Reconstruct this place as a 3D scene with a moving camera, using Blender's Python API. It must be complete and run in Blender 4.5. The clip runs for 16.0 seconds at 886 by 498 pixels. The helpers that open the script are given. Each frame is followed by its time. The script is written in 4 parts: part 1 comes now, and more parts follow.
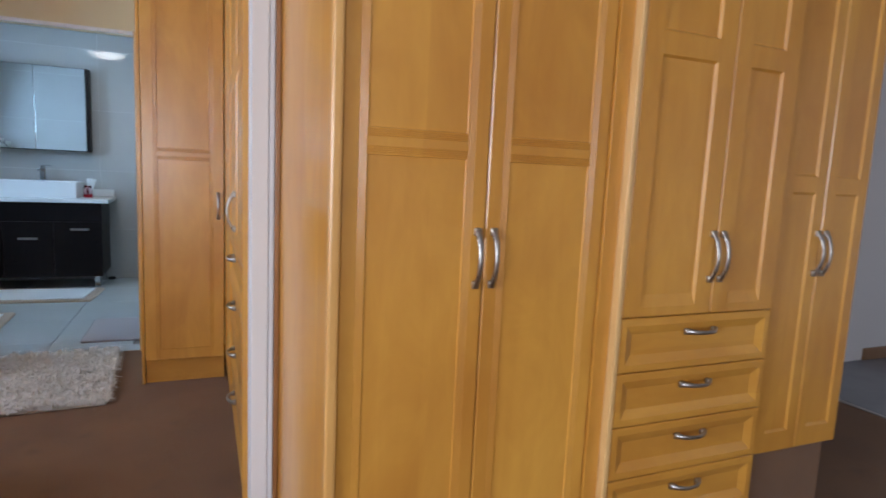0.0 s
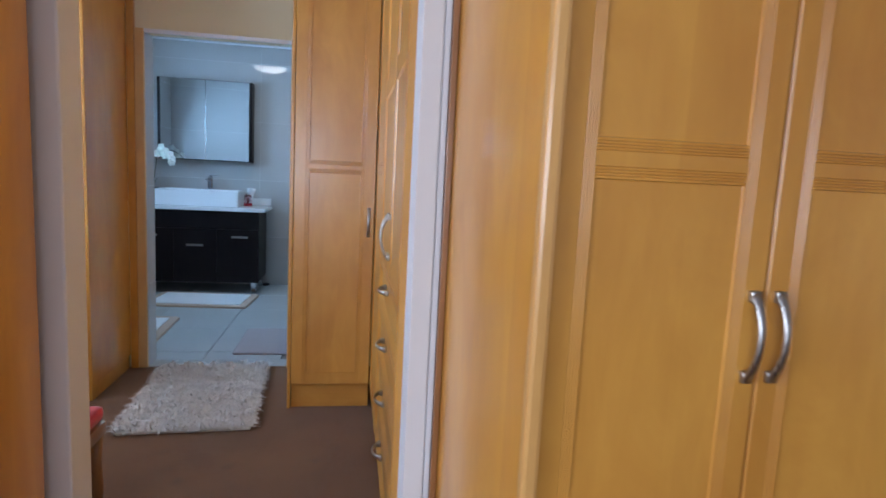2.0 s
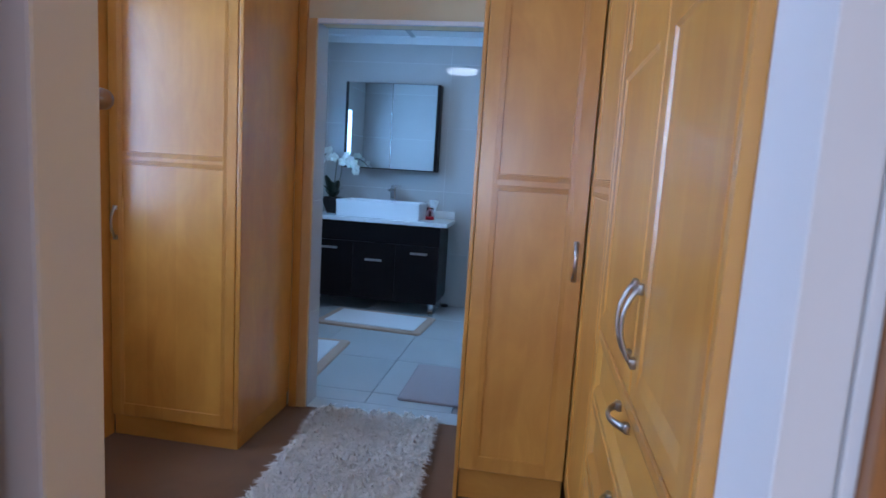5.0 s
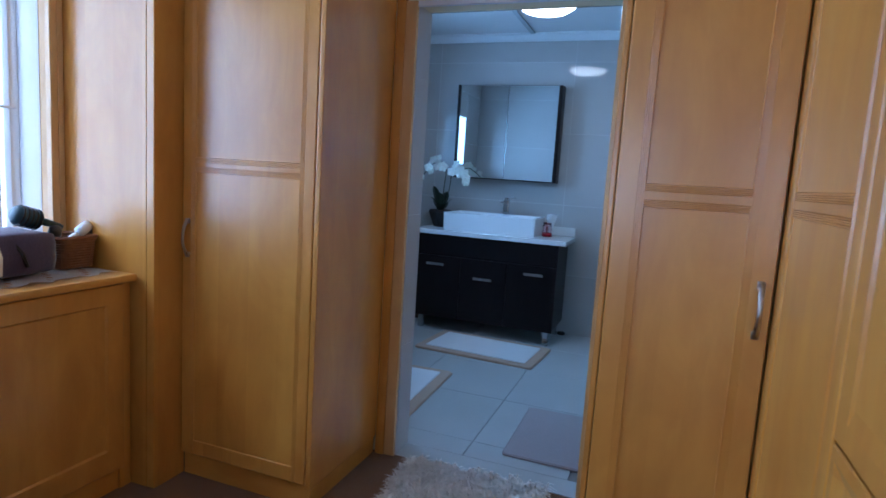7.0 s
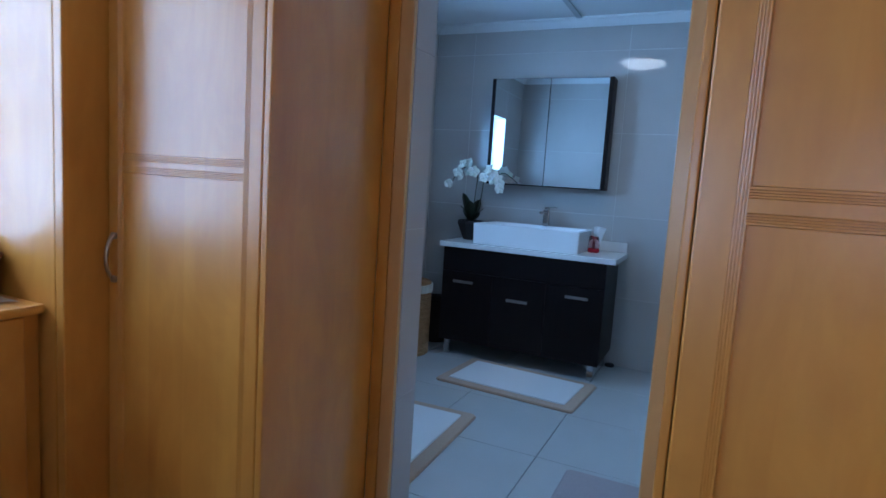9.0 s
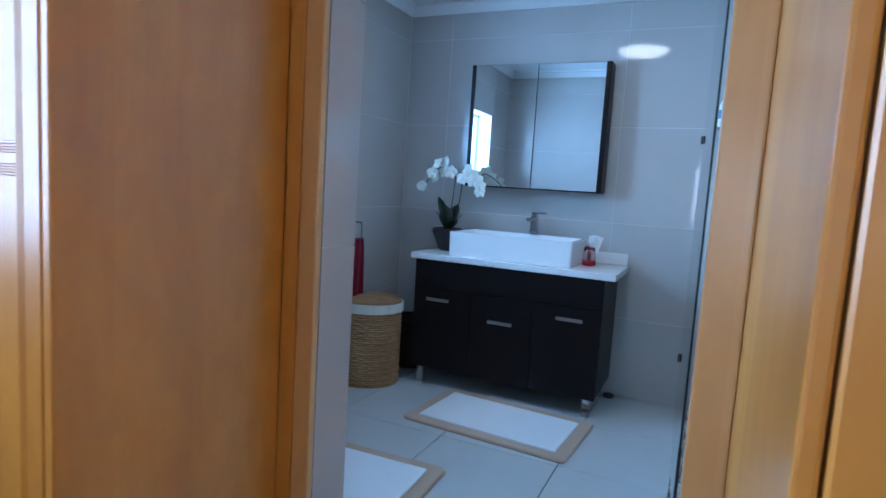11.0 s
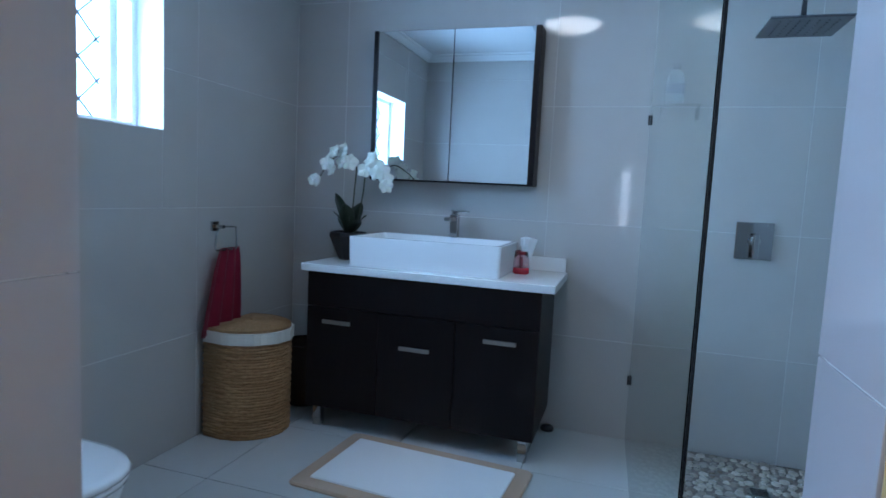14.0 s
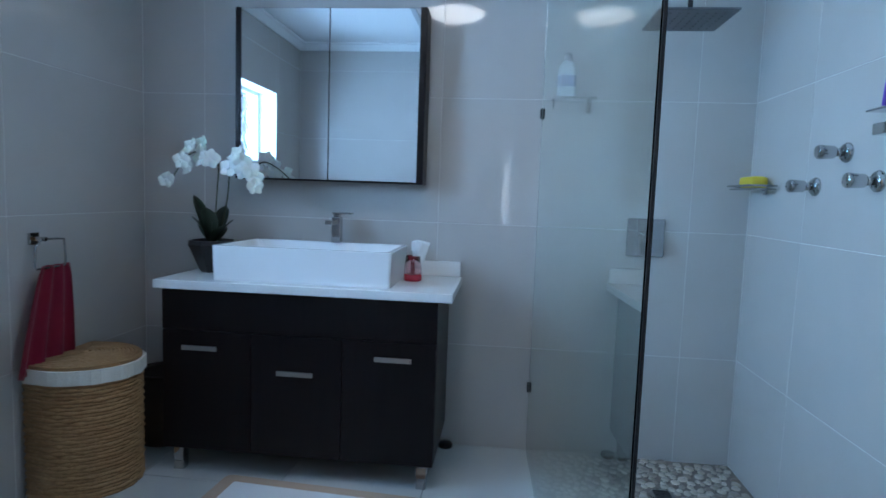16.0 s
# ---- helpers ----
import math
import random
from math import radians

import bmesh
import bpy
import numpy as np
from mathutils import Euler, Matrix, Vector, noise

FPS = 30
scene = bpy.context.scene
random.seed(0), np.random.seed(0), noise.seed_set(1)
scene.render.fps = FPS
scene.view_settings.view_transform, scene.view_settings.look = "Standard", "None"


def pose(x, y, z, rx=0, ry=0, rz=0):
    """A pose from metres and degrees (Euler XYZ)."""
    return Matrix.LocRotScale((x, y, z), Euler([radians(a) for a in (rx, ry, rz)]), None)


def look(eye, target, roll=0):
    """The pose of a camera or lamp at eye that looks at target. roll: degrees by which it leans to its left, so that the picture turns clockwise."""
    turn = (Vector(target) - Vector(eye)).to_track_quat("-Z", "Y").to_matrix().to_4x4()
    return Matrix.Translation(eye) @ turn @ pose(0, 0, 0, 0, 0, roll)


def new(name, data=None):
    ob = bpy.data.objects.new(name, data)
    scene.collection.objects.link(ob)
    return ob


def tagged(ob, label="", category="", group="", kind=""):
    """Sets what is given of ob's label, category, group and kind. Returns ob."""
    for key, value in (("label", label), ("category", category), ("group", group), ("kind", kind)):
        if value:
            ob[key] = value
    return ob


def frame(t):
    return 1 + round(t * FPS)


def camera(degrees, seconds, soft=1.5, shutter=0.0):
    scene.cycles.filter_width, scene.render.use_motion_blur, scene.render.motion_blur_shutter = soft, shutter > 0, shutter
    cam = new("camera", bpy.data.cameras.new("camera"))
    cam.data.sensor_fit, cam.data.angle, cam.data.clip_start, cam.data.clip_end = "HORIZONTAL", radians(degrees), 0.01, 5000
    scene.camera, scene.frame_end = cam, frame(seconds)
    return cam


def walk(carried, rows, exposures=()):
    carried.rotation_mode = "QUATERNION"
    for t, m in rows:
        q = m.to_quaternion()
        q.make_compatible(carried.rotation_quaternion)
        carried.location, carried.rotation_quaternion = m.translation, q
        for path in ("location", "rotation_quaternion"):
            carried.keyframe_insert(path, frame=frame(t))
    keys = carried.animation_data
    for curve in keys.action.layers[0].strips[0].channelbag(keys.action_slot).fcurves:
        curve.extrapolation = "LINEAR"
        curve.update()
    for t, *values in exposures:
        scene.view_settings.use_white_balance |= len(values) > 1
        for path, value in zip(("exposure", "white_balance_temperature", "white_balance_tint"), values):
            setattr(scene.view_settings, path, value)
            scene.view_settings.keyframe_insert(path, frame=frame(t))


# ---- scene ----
cam = camera(74.6, 16.0, soft=1.6, shutter=0.5)
PATH = [
    (0, (0.417, 0.589, 1.243), (1.179, 2.42, 0.989), 2.6),
    (0.5, (0.388, 0.679, 1.248), (1.036, 2.554, 0.996), 2.6),
    (1, (0.398, 0.818, 1.262), (0.926, 2.731, 1.01), 2.7),
    (1.5, (0.418, 0.947, 1.273), (0.834, 2.887, 1.022), 2.8),
    (2, (0.401, 1.053, 1.274), (0.72, 3.011, 1.023), 2.9),
    (2.5, (0.371, 1.215, 1.284), (0.606, 3.185, 1.03), 2.9),
    (3, (0.338, 1.361, 1.287), (0.494, 3.339, 1.036), 3.0),
    (3.5, (0.326, 1.469, 1.292), (0.376, 3.452, 1.041), 3.2),
    (4, (0.326, 1.626, 1.305), (0.240, 3.608, 1.050), 3.2),
    (4.5, (0.345, 1.775, 1.312), (0.147, 3.747, 1.052), 3.4),
    (7, (0.239, 2.429, 1.302), (-0.449, 4.291, 1.055), 3.6),
    (7.5, (0.218, 2.596, 1.306), (-0.542, 4.43, 1.06), 3.6),
    (8, (0.205, 2.727, 1.303), (-0.602, 4.541, 1.06), 3.7),
    (8.5, (0.204, 2.859, 1.296), (-0.633, 4.66, 1.059), 3.7),
    (9, (0.151, 3.054, 1.293), (-0.692, 4.853, 1.064), 3.7),
    (11.5, (-0.001, 3.801, 1.282), (-0.828, 5.61, 1.073), 3.5),
    (12, (-0.05, 3.946, 1.28), (-0.873, 5.758, 1.074), 3.4),
    (12.5, (-0.09, 4.039, 1.277), (-0.891, 5.86, 1.074), 3.2),
    (13, (-0.122, 4.14, 1.265), (-0.874, 5.982, 1.07), 3.2),
    (13.5, (-0.135, 4.252, 1.253), (-0.81, 6.125, 1.065), 3.1),
    (14, (-0.139, 4.362, 1.245), (-0.736, 6.261, 1.055), 2.8),
    (14.5, (-0.138, 4.427, 1.237), (-0.663, 6.348, 1.046), 2.6),
    (15, (-0.163, 4.501, 1.243), (-0.595, 6.444, 1.056), 2.4),
    (15.5, (-0.201, 4.578, 1.248), (-0.521, 6.544, 1.066), 2.2),
    (16, (-0.232, 4.638, 1.257), (-0.433, 6.619, 1.073), 2.0),
]

EXPOSURES = [
    (0.0, 0.18, 6500, 10), (1.5, 0.16, 6100, 10), (3.0, 0.10, 5350, 10), (4.5, 0.0, 5050, 10), (7.0, -0.30, 5000, 10), (8.0, -0.38, 5020, 10), (9.0, -0.36, 5100, 10),
    (11.5, 0.38, 5350, 10), (12.5, 0.46, 5400, 10), (13.5, 0.28, 5560, 10), (14.5, -0.14, 5720, 10), (15.3, -0.12, 5800, 10), (16.0, 0.08, 5880, 10),
]
walk(cam, [(t, look(eye, target, roll)) for t, eye, target, roll in PATH], EXPOSURES)

# ---- light: overcast daylight through the windows, one ceiling lamp ----
world = bpy.data.worlds.new("sky")
world.use_nodes = True
scene.world = world
sky = world.node_tree.nodes.new("ShaderNodeTexSky")
sky.sky_type, sky.sun_disc = "NISHITA", False
sky.sun_elevation, sky.sun_rotation = radians(50), radians(250)
world.node_tree.links.new(sky.outputs[0], world.node_tree.nodes["Background"].inputs[0])
world.node_tree.nodes["Background"].inputs[1].default_value = 0.1


def window_light(name, m, w, h, watts, colour):
    lamp = bpy.data.lights.new(name, "AREA")
    lamp.shape, lamp.size, lamp.size_y = "RECTANGLE", w, h
    lamp.energy, lamp.color = watts, colour
    ob = new(name, lamp)
    ob.matrix_world = m
    return ob


# sky seen through the dressing room's, the bathroom's and the bedroom's back window
window_light("dressing_window_light", look((-2.40, 3.40, 1.62), (0, 3.40, 1.72)), 1.40, 1.40, 42, (0.62, 0.77, 1.0))
window_light("bathroom_window_light", look((-2.37, 5.95, 1.74), (0, 5.95, 1.74)), 0.92, 0.54, 48, (0.37, 0.655, 1.0))
# added unseen fill from the left, to brighten the wardrobe fronts
window_light("bedroom_side_fill_light", look((-4.3, -0.7, 1.5), (0, -0.7, 1.4)), 2.8, 1.7, 165, (0.80, 0.87, 1.0))
window_light("bedroom_window_light", look((-1.2, -3.42, 1.35), (-1.2, 0, 1.35)), 2.1, 1.35, 78, (0.80, 0.87, 1.0))
sun = bpy.data.lights.new("sun", "SUN")
sun.energy, sun.angle, sun.color = 1.0, radians(12), (1.0, 0.96, 0.9)
new("sun", sun).matrix_world = look((-4, -3, 6), (0, 0, 0))


# ---- materials ----
class Mat:
    """A node material with a Principled shader, and small helpers to wire it."""

    def __init__(self, name, colour=(0.5, 0.5, 0.5), rough=0.5, metal=0.0):
        self.m = bpy.data.materials.new(name)
        self.m.use_nodes = True
        self.t = self.m.node_tree
        self.b = self.t.nodes["Principled BSDF"]
        self.b.inputs["Base Color"].default_value = (*colour, 1)
        self.b.inputs["Roughness"].default_value = rough
        self.b.inputs["Metallic"].default_value = metal
        self.coord = self.t.nodes.new("ShaderNodeTexCoord")

    def node(self, kind, **ins):
        n = self.t.nodes.new(kind)
        for k, v in ins.items():
            self.put(n.inputs[k.replace("_", " ")], v)
        return n

    def put(self, socket, v):
        if isinstance(v, bpy.types.NodeSocket):
            self.t.links.new(v, socket)
        else:
            socket.default_value = v

    def place(self, scale=(1, 1, 1), space="Object"):
        n = self.node("ShaderNodeMapping", Scale=scale)
        self.t.links.new(self.coord.outputs[space], n.inputs["Vector"])
        return n.outputs[0]

    def noise(self, scale, detail=3.0, stretch=(1, 1, 1), rough=0.55, distort=0.0):
        n = self.node("ShaderNodeTexNoise", Scale=scale, Detail=detail, Roughness=rough, Distortion=distort, Vector=self.place(stretch))
        return n.outputs[0]

    def ramp(self, fac, stops):
        n = self.t.nodes.new("ShaderNodeValToRGB")
        while len(n.color_ramp.elements) < len(stops):
            n.color_ramp.elements.new(0.5)
        for e, (p, c) in zip(n.color_ramp.elements, stops):
            e.position, e.color = p, (*c, 1)
        self.put(n.inputs[0], fac)
        return n.outputs[0]

    def math(self, op, a, b=0.0):
        n = self.t.nodes.new("ShaderNodeMath")
        n.operation = op
        self.put(n.inputs[0], a)
        self.put(n.inputs[1], b)
        return n.outputs[0]

    def mix(self, fac, a, b, mode="MIX"):
        n = self.t.nodes.new("ShaderNodeMix")
        n.data_type, n.blend_type = "RGBA", mode
        self.put(n.inputs[0], fac)
        for k, v in ((6, a), (7, b)):
            self.put(n.inputs[k], (*v, 1) if isinstance(v, tuple) and len(v) == 3 else v)
        return n.outputs[2]

    def random(self):
        return self.t.nodes.new("ShaderNodeObjectInfo").outputs["Random"]

    def colour(self, v):
        self.put(self.b.inputs["Base Color"], v)
        return self

    def rough(self, fac, low, high):
        n = self.node("ShaderNodeMapRange", Value=fac)
        n.inputs["To Min"].default_value, n.inputs["To Max"].default_value = low, high
        self.put(self.b.inputs["Roughness"], n.outputs[0])
        return self

    def bump(self, height, strength=0.3, depth=0.002):
        n = self.node("ShaderNodeBump", Height=height, Strength=strength, Distance=depth)
        self.put(self.b.inputs["Normal"], n.outputs[0])
        return self


def wood(name, lying, dark, light, gloss=0.33):
    """Lacquered maple in glued boards; lying: the grain runs across instead of upright."""
    k = Mat(name, rough=gloss)
    along = (0.6, 5, 5) if lying else (5, 5, 0.5)
    sep = k.node("ShaderNodeSeparateXYZ", Vector=k.coord.outputs["Object"])
    across = sep.outputs[2] if lying else k.math("ADD", sep.outputs[0], sep.outputs[1])
    board = k.math("FLOOR", k.math("ADD", k.math("MULTIPLY", across, 7.0), k.math("MULTIPLY", k.random(), 40.0)))
    tone = k.node("ShaderNodeTexWhiteNoise", Vector=k.node("ShaderNodeCombineXYZ", X=board, Y=k.random()).outputs[0]).outputs[0]
    grain = k.noise(3.0, 6, along, 0.6, 1.4)
    figure = k.noise(7.0, 4, (1, 1, 0.42) if not lying else (0.42, 1, 1), 0.6, 1.2)
    broad = k.noise(1.6, 2, (2.0, 2.0, 0.7) if not lying else (0.7, 2.0, 2.0))
    fac = k.math("ADD", k.math("ADD", k.math("MULTIPLY", grain, 0.15), k.math("MULTIPLY", figure, 0.36)), k.math("ADD", k.math("MULTIPLY", broad, 0.44), k.math("MULTIPLY", tone, 0.11)))
    base = k.ramp(fac, [(0.32, dark), (0.55, tuple((a + b) / 2 for a, b in zip(dark, light))), (0.78, light)])
    knot = k.ramp(k.noise(2.3, 2, (1, 1, 0.6)), [(0.70, (0, 0, 0)), (0.78, (1, 1, 1))])
    k.colour(k.mix(k.math("MULTIPLY", knot, 0.35), base, tuple(c * 0.6 for c in dark)))
    k.rough(grain, gloss - 0.05, gloss + 0.1)
    k.bump(grain, 0.08, 0.001)
    k.b.inputs["Coat Weight"].default_value = 0.75
    k.b.inputs["Coat IOR"].default_value = 1.6
    k.b.inputs["Coat Roughness"].default_value = 0.22
    return k.m


MAPLE_DARK, MAPLE_LIGHT = (0.50, 0.200, 0.027), (0.79, 0.408, 0.068)
maple = wood("maple_upright", False, MAPLE_DARK, MAPLE_LIGHT)
maple_lying = wood("maple_lying", True, MAPLE_DARK, MAPLE_LIGHT)
maple_edge = wood("maple_edging", False, (0.58, 0.285, 0.075), (0.82, 0.47, 0.15), 0.35)
maple_pale = wood("maple_trim", False, (0.62, 0.35, 0.12), (0.84, 0.56, 0.25), 0.4)
# darker brown that paints in the shadow gap beside the end panel
maple_gap_shade = wood("brown_gap_shade", False, (0.22, 0.085, 0.022), (0.38, 0.16, 0.045), 0.5)
stool_wood = wood("stool_wood", False, (0.20, 0.09, 0.035), (0.38, 0.20, 0.08))


def plaster(name, colour):
    k = Mat(name, colour, 0.75)
    n, fine = k.noise(1.3, 3), k.noise(140, 3)
    k.colour(k.mix(n, tuple(c * 0.94 for c in colour), colour))
    return k.bump(fine, 0.15, 0.001).m


white_wall = plaster("white_wall_paint", (0.80, 0.79, 0.80))
cream_wall = plaster("cream_wall_paint", (0.78, 0.70, 0.48))
ceiling_paint = plaster("ceiling_paint", (0.82, 0.83, 0.84))

k = Mat("brown_carpet", rough=0.95)
pile, patch, dirt = k.noise(520, 2), k.noise(2.2, 4), k.noise(9, 3)
c = k.ramp(k.math("ADD", k.math("MULTIPLY", pile, 0.6), k.math("MULTIPLY", patch, 0.5)), [(0.3, (0.118, 0.050, 0.019)), (0.75, (0.27, 0.130, 0.050))])
k.colour(k.mix(k.ramp(dirt, [(0.60, (0, 0, 0)), (0.75, (0.35, 0.35, 0.35))]), c, (0.07, 0.04, 0.025)))
k.bump(k.math("ADD", pile, k.noise(60, 2)), 0.7, 0.006)
k.b.inputs["Sheen Weight"].default_value = 0.15
carpet = k.m

k = Mat("grey_hall_floor", (0.20, 0.21, 0.24), 0.25)
k.colour(k.mix(k.noise(4, 4), (0.16, 0.17, 0.20), (0.25, 0.26, 0.29))).bump(k.noise(40, 2), 0.05)
hall_floor = k.m


def tile(name, low, high, rough):
    k = Mat(name, rough=rough)
    cloud, fine = k.noise(1.7, 5, distort=0.4), k.noise(60, 3)
    c = k.mix(cloud, low, high)
    k.colour(k.mix(k.math("MULTIPLY", k.random(), 0.12), c, tuple(v * 0.8 for v in low)))
    k.rough(k.noise(7, 3), rough, rough + 0.05)
    return k.bump(k.noise(3.0, 2), 0.03, 0.002).m


wall_tile = tile("glazed_wall_tile", (0.44, 0.42, 0.40), (0.53, 0.51, 0.485), 0.035)
white_tile = tile("white_wall_tile", (0.53, 0.50, 0.50), (0.59, 0.56, 0.56), 0.05)
floor_tile = tile("polished_floor_tile", (0.50, 0.51, 0.50), (0.60, 0.61, 0.60), 0.16)
grout = plaster("pale_grout", (0.66, 0.66, 0.65))
grout_brown = plaster("brown_grout", (0.24, 0.21, 0.185))
grout_dark = plaster("grey_grout", (0.16, 0.16, 0.17))

k = Mat("pebble", rough=0.35)
k.colour(k.ramp(k.node("ShaderNodeNewGeometry").outputs["Random Per Island"], [(0, (0.20, 0.16, 0.13)), (0.4, (0.37, 0.32, 0.27)), (0.7, (0.48, 0.43, 0.37)), (1, (0.29, 0.25, 0.22))]))
k.bump(k.noise(80, 2), 0.1)
pebble_stone = k.m

k = Mat("brushed_nickel", (0.46, 0.44, 0.42), 0.3, 1.0)
k.rough(k.noise(90, 3, (1, 1, 0.1)), 0.22, 0.38)
nickel = k.m
satin_trim = Mat("satin_aluminium", (0.75, 0.76, 0.78), 0.45, 0.6).m
chrome = Mat("chrome", (0.50, 0.51, 0.52), 0.06, 1.0).m
k = Mat("mirror_silver", (0.90, 0.92, 0.92), 0.01, 1.0)
mirror_silver = k.m
k = Mat("espresso_veneer", rough=0.38)
k.b.inputs["Specular IOR Level"].default_value = 0.2
k.colour(k.mix(k.noise(3, 5, (14, 14, 1)), (0.004, 0.003, 0.004), (0.011, 0.007, 0.007))).bump(k.noise(3, 5, (14, 14, 1)), 0.1, 0.001)
espresso = k.m
black_metal = Mat("black_seal", (0.008, 0.008, 0.01), 0.4).m
k = Mat("white_quartz", (0.80, 0.80, 0.79), 0.2)
k.colour(k.mix(k.noise(120, 2), (0.74, 0.74, 0.73), (0.84, 0.84, 0.83)))
quartz = k.m
k = Mat("white_ceramic", (0.84, 0.85, 0.86), 0.06)
ceramic = k.m


def glass(name, colour, rough=0.0):
    k = Mat(name, colour, rough)
    k.b.inputs["Transmission Weight"].default_value = 1.0
    k.b.inputs["IOR"].default_value = 1.45
    return k.m


clear_glass = glass("shower_glass", (0.86, 0.95, 0.925))
window_glass = glass("window_glass", (0.97, 0.98, 0.98))


def cloth(name, a, b, scale=300, relief=0.5):
    k = Mat(name, rough=0.95)
    k.colour(k.mix(k.noise(scale, 2), a, b)).bump(k.noise(scale * 0.6, 3), relief, 0.003)
    k.b.inputs["Sheen Weight"].default_value = 0.3
    return k.m


white_towelling = cloth("white_towelling", (0.70, 0.72, 0.74), (0.84, 0.85, 0.86))
tan_binding = cloth("tan_binding", (0.40, 0.27, 0.18), (0.52, 0.37, 0.26))
pink_grey_mat = cloth("grey_pink_pile", (0.30, 0.25, 0.25), (0.42, 0.35, 0.34), 180)
crimson_towel = cloth("crimson_towelling", (0.27, 0.008, 0.035), (0.42, 0.02, 0.06), 220)
red_weave = cloth("red_cushion_cloth", (0.50, 0.012, 0.03), (0.75, 0.04, 0.06), 120)
liner_cloth = cloth("cream_liner", (0.66, 0.63, 0.56), (0.78, 0.75, 0.69), 160)
lace_cloth = cloth("lace_runner", (0.58, 0.52, 0.45), (0.78, 0.73, 0.66), 110, 0.8)
purple_cloth = cloth("purple_canvas", (0.05, 0.035, 0.075), (0.09, 0.065, 0.12), 150)

k = Mat("shag_yarn", rough=0.9)
k.colour(k.mix(k.noise(2.6, 3), k.ramp(k.node("ShaderNodeNewGeometry").outputs["Random Per Island"], [(0, (0.78, 0.76, 0.74)), (1, (0.94, 0.93, 0.92))]), (0.80, 0.75, 0.68)))
shag_yarn = k.m

k = Mat("seagrass", rough=0.75)
k.colour(k.mix(k.noise(60, 3), k.ramp(k.noise(9, 3), [(0.3, (0.38, 0.20, 0.085)), (0.7, (0.58, 0.35, 0.17))]), (0.24, 0.13, 0.05))).bump(k.noise(110, 3, (1, 1, 1.6)), 0.9, 0.004)
seagrass = k.m
k = Mat("brown_wicker", rough=0.6)
k.colour(k.mix(k.noise(40, 3), (0.13, 0.045, 0.02), (0.30, 0.13, 0.05)))
wicker = k.m
k = Mat("dark_brown_weave", rough=0.7)
k.colour(k.mix(k.noise(50, 3, (1, 1, 3)), (0.018, 0.010, 0.007), (0.05, 0.026, 0.016))).bump(k.noise(90, 3, (1, 1, 2)), 0.8, 0.004)
dark_weave = k.m
k = Mat("orchid_petal", (0.84, 0.83, 0.80), 0.5)
k.colour(k.mix(k.noise(30, 2), (0.86, 0.85, 0.83), (0.72, 0.74, 0.62)))
k.b.inputs["Subsurface Weight"].default_value = 0.1
petal = k.m
k = Mat("orchid_leaf", rough=0.35)
k.colour(k.mix(k.noise(8, 3), (0.010, 0.018, 0.010), (0.026, 0.042, 0.020)))
leaf_green = k.m
stem_green = Mat("orchid_stem", (0.035, 0.04, 0.015), 0.5).m
black_ceramic = Mat("black_pot", (0.012, 0.011, 0.012), 0.3).m
yellow_soap = Mat("yellow_sponge", (0.60, 0.45, 0.04), 0.8).m
white_plastic = Mat("white_plastic", (0.82, 0.84, 0.86), 0.35).m
black_plastic = Mat("black_plastic", (0.012, 0.012, 0.015), 0.35).m
teal_plastic = Mat("dark_teal_plastic", (0.02, 0.055, 0.075), 0.3).m
violet_plastic = Mat("violet_plastic", (0.14, 0.06, 0.38), 0.4).m
green_plastic = Mat("green_plastic", (0.05, 0.35, 0.08), 0.4).m
# near-black colour paints in the shaded look of bars against bright sky
bar_steel = Mat("backlit_bar_dark", (0.03, 0.03, 0.034), 0.5).m
window_steel = Mat("white_window_paint", (0.80, 0.79, 0.78), 0.4).m
k = Mat("lamp_diffuser", (0.9, 0.9, 0.88), 0.4)
k.b.inputs["Emission Color"].default_value = (1.0, 0.99, 0.96, 1)
k.b.inputs["Emission Strength"].default_value = 13.0
lamp_glow = k.m


# ---- mesh helpers ----
def box(bm, x0, x1, y0, y1, z0, z1, bevel=0.0):
    vs = [bm.verts.new((x, y, z)) for x in (x0, x1) for y in (y0, y1) for z in (z0, z1)]
    fs = [bm.faces.new([vs[i] for i in q]) for q in ((0, 1, 3, 2), (4, 6, 7, 5), (0, 4, 5, 1), (2, 3, 7, 6), (0, 2, 6, 4), (1, 5, 7, 3))]
    if bevel:
        edges = list({e for f in fs for e in f.edges})
        bmesh.ops.bevel(bm, geom=edges, offset=bevel, segments=2, affect="EDGES", profile=0.6)


def boxes(*rows, bevel=0.0):
    bm = bmesh.new()
    for r in rows:
        box(bm, *r, bevel=bevel)
    return bm


def obj(name, bm, material, smooth=False):
    bmesh.ops.recalc_face_normals(bm, faces=bm.faces)
    me = bpy.data.meshes.new(name)
    bm.to_mesh(me)
    bm.free()
    me.materials.append(material)
    if smooth:
        me.polygons.foreach_set("use_smooth", [True] * len(me.polygons))
    return new(name, me)


def part(name, bm, material, parent, label="", smooth=False):
    ob = obj(name, bm, material, smooth)
    ob.parent = parent
    return tagged(ob, label)


def thing(name, m, label, category, group="", kind=""):
    ob = new(name)
    ob.empty_display_size = 0.1
    ob.matrix_world = m
    return tagged(ob, label, category, group, kind)


def structure(name, bm, material, label, category):
    return tagged(obj(name, bm, material), label, category, kind="structure")


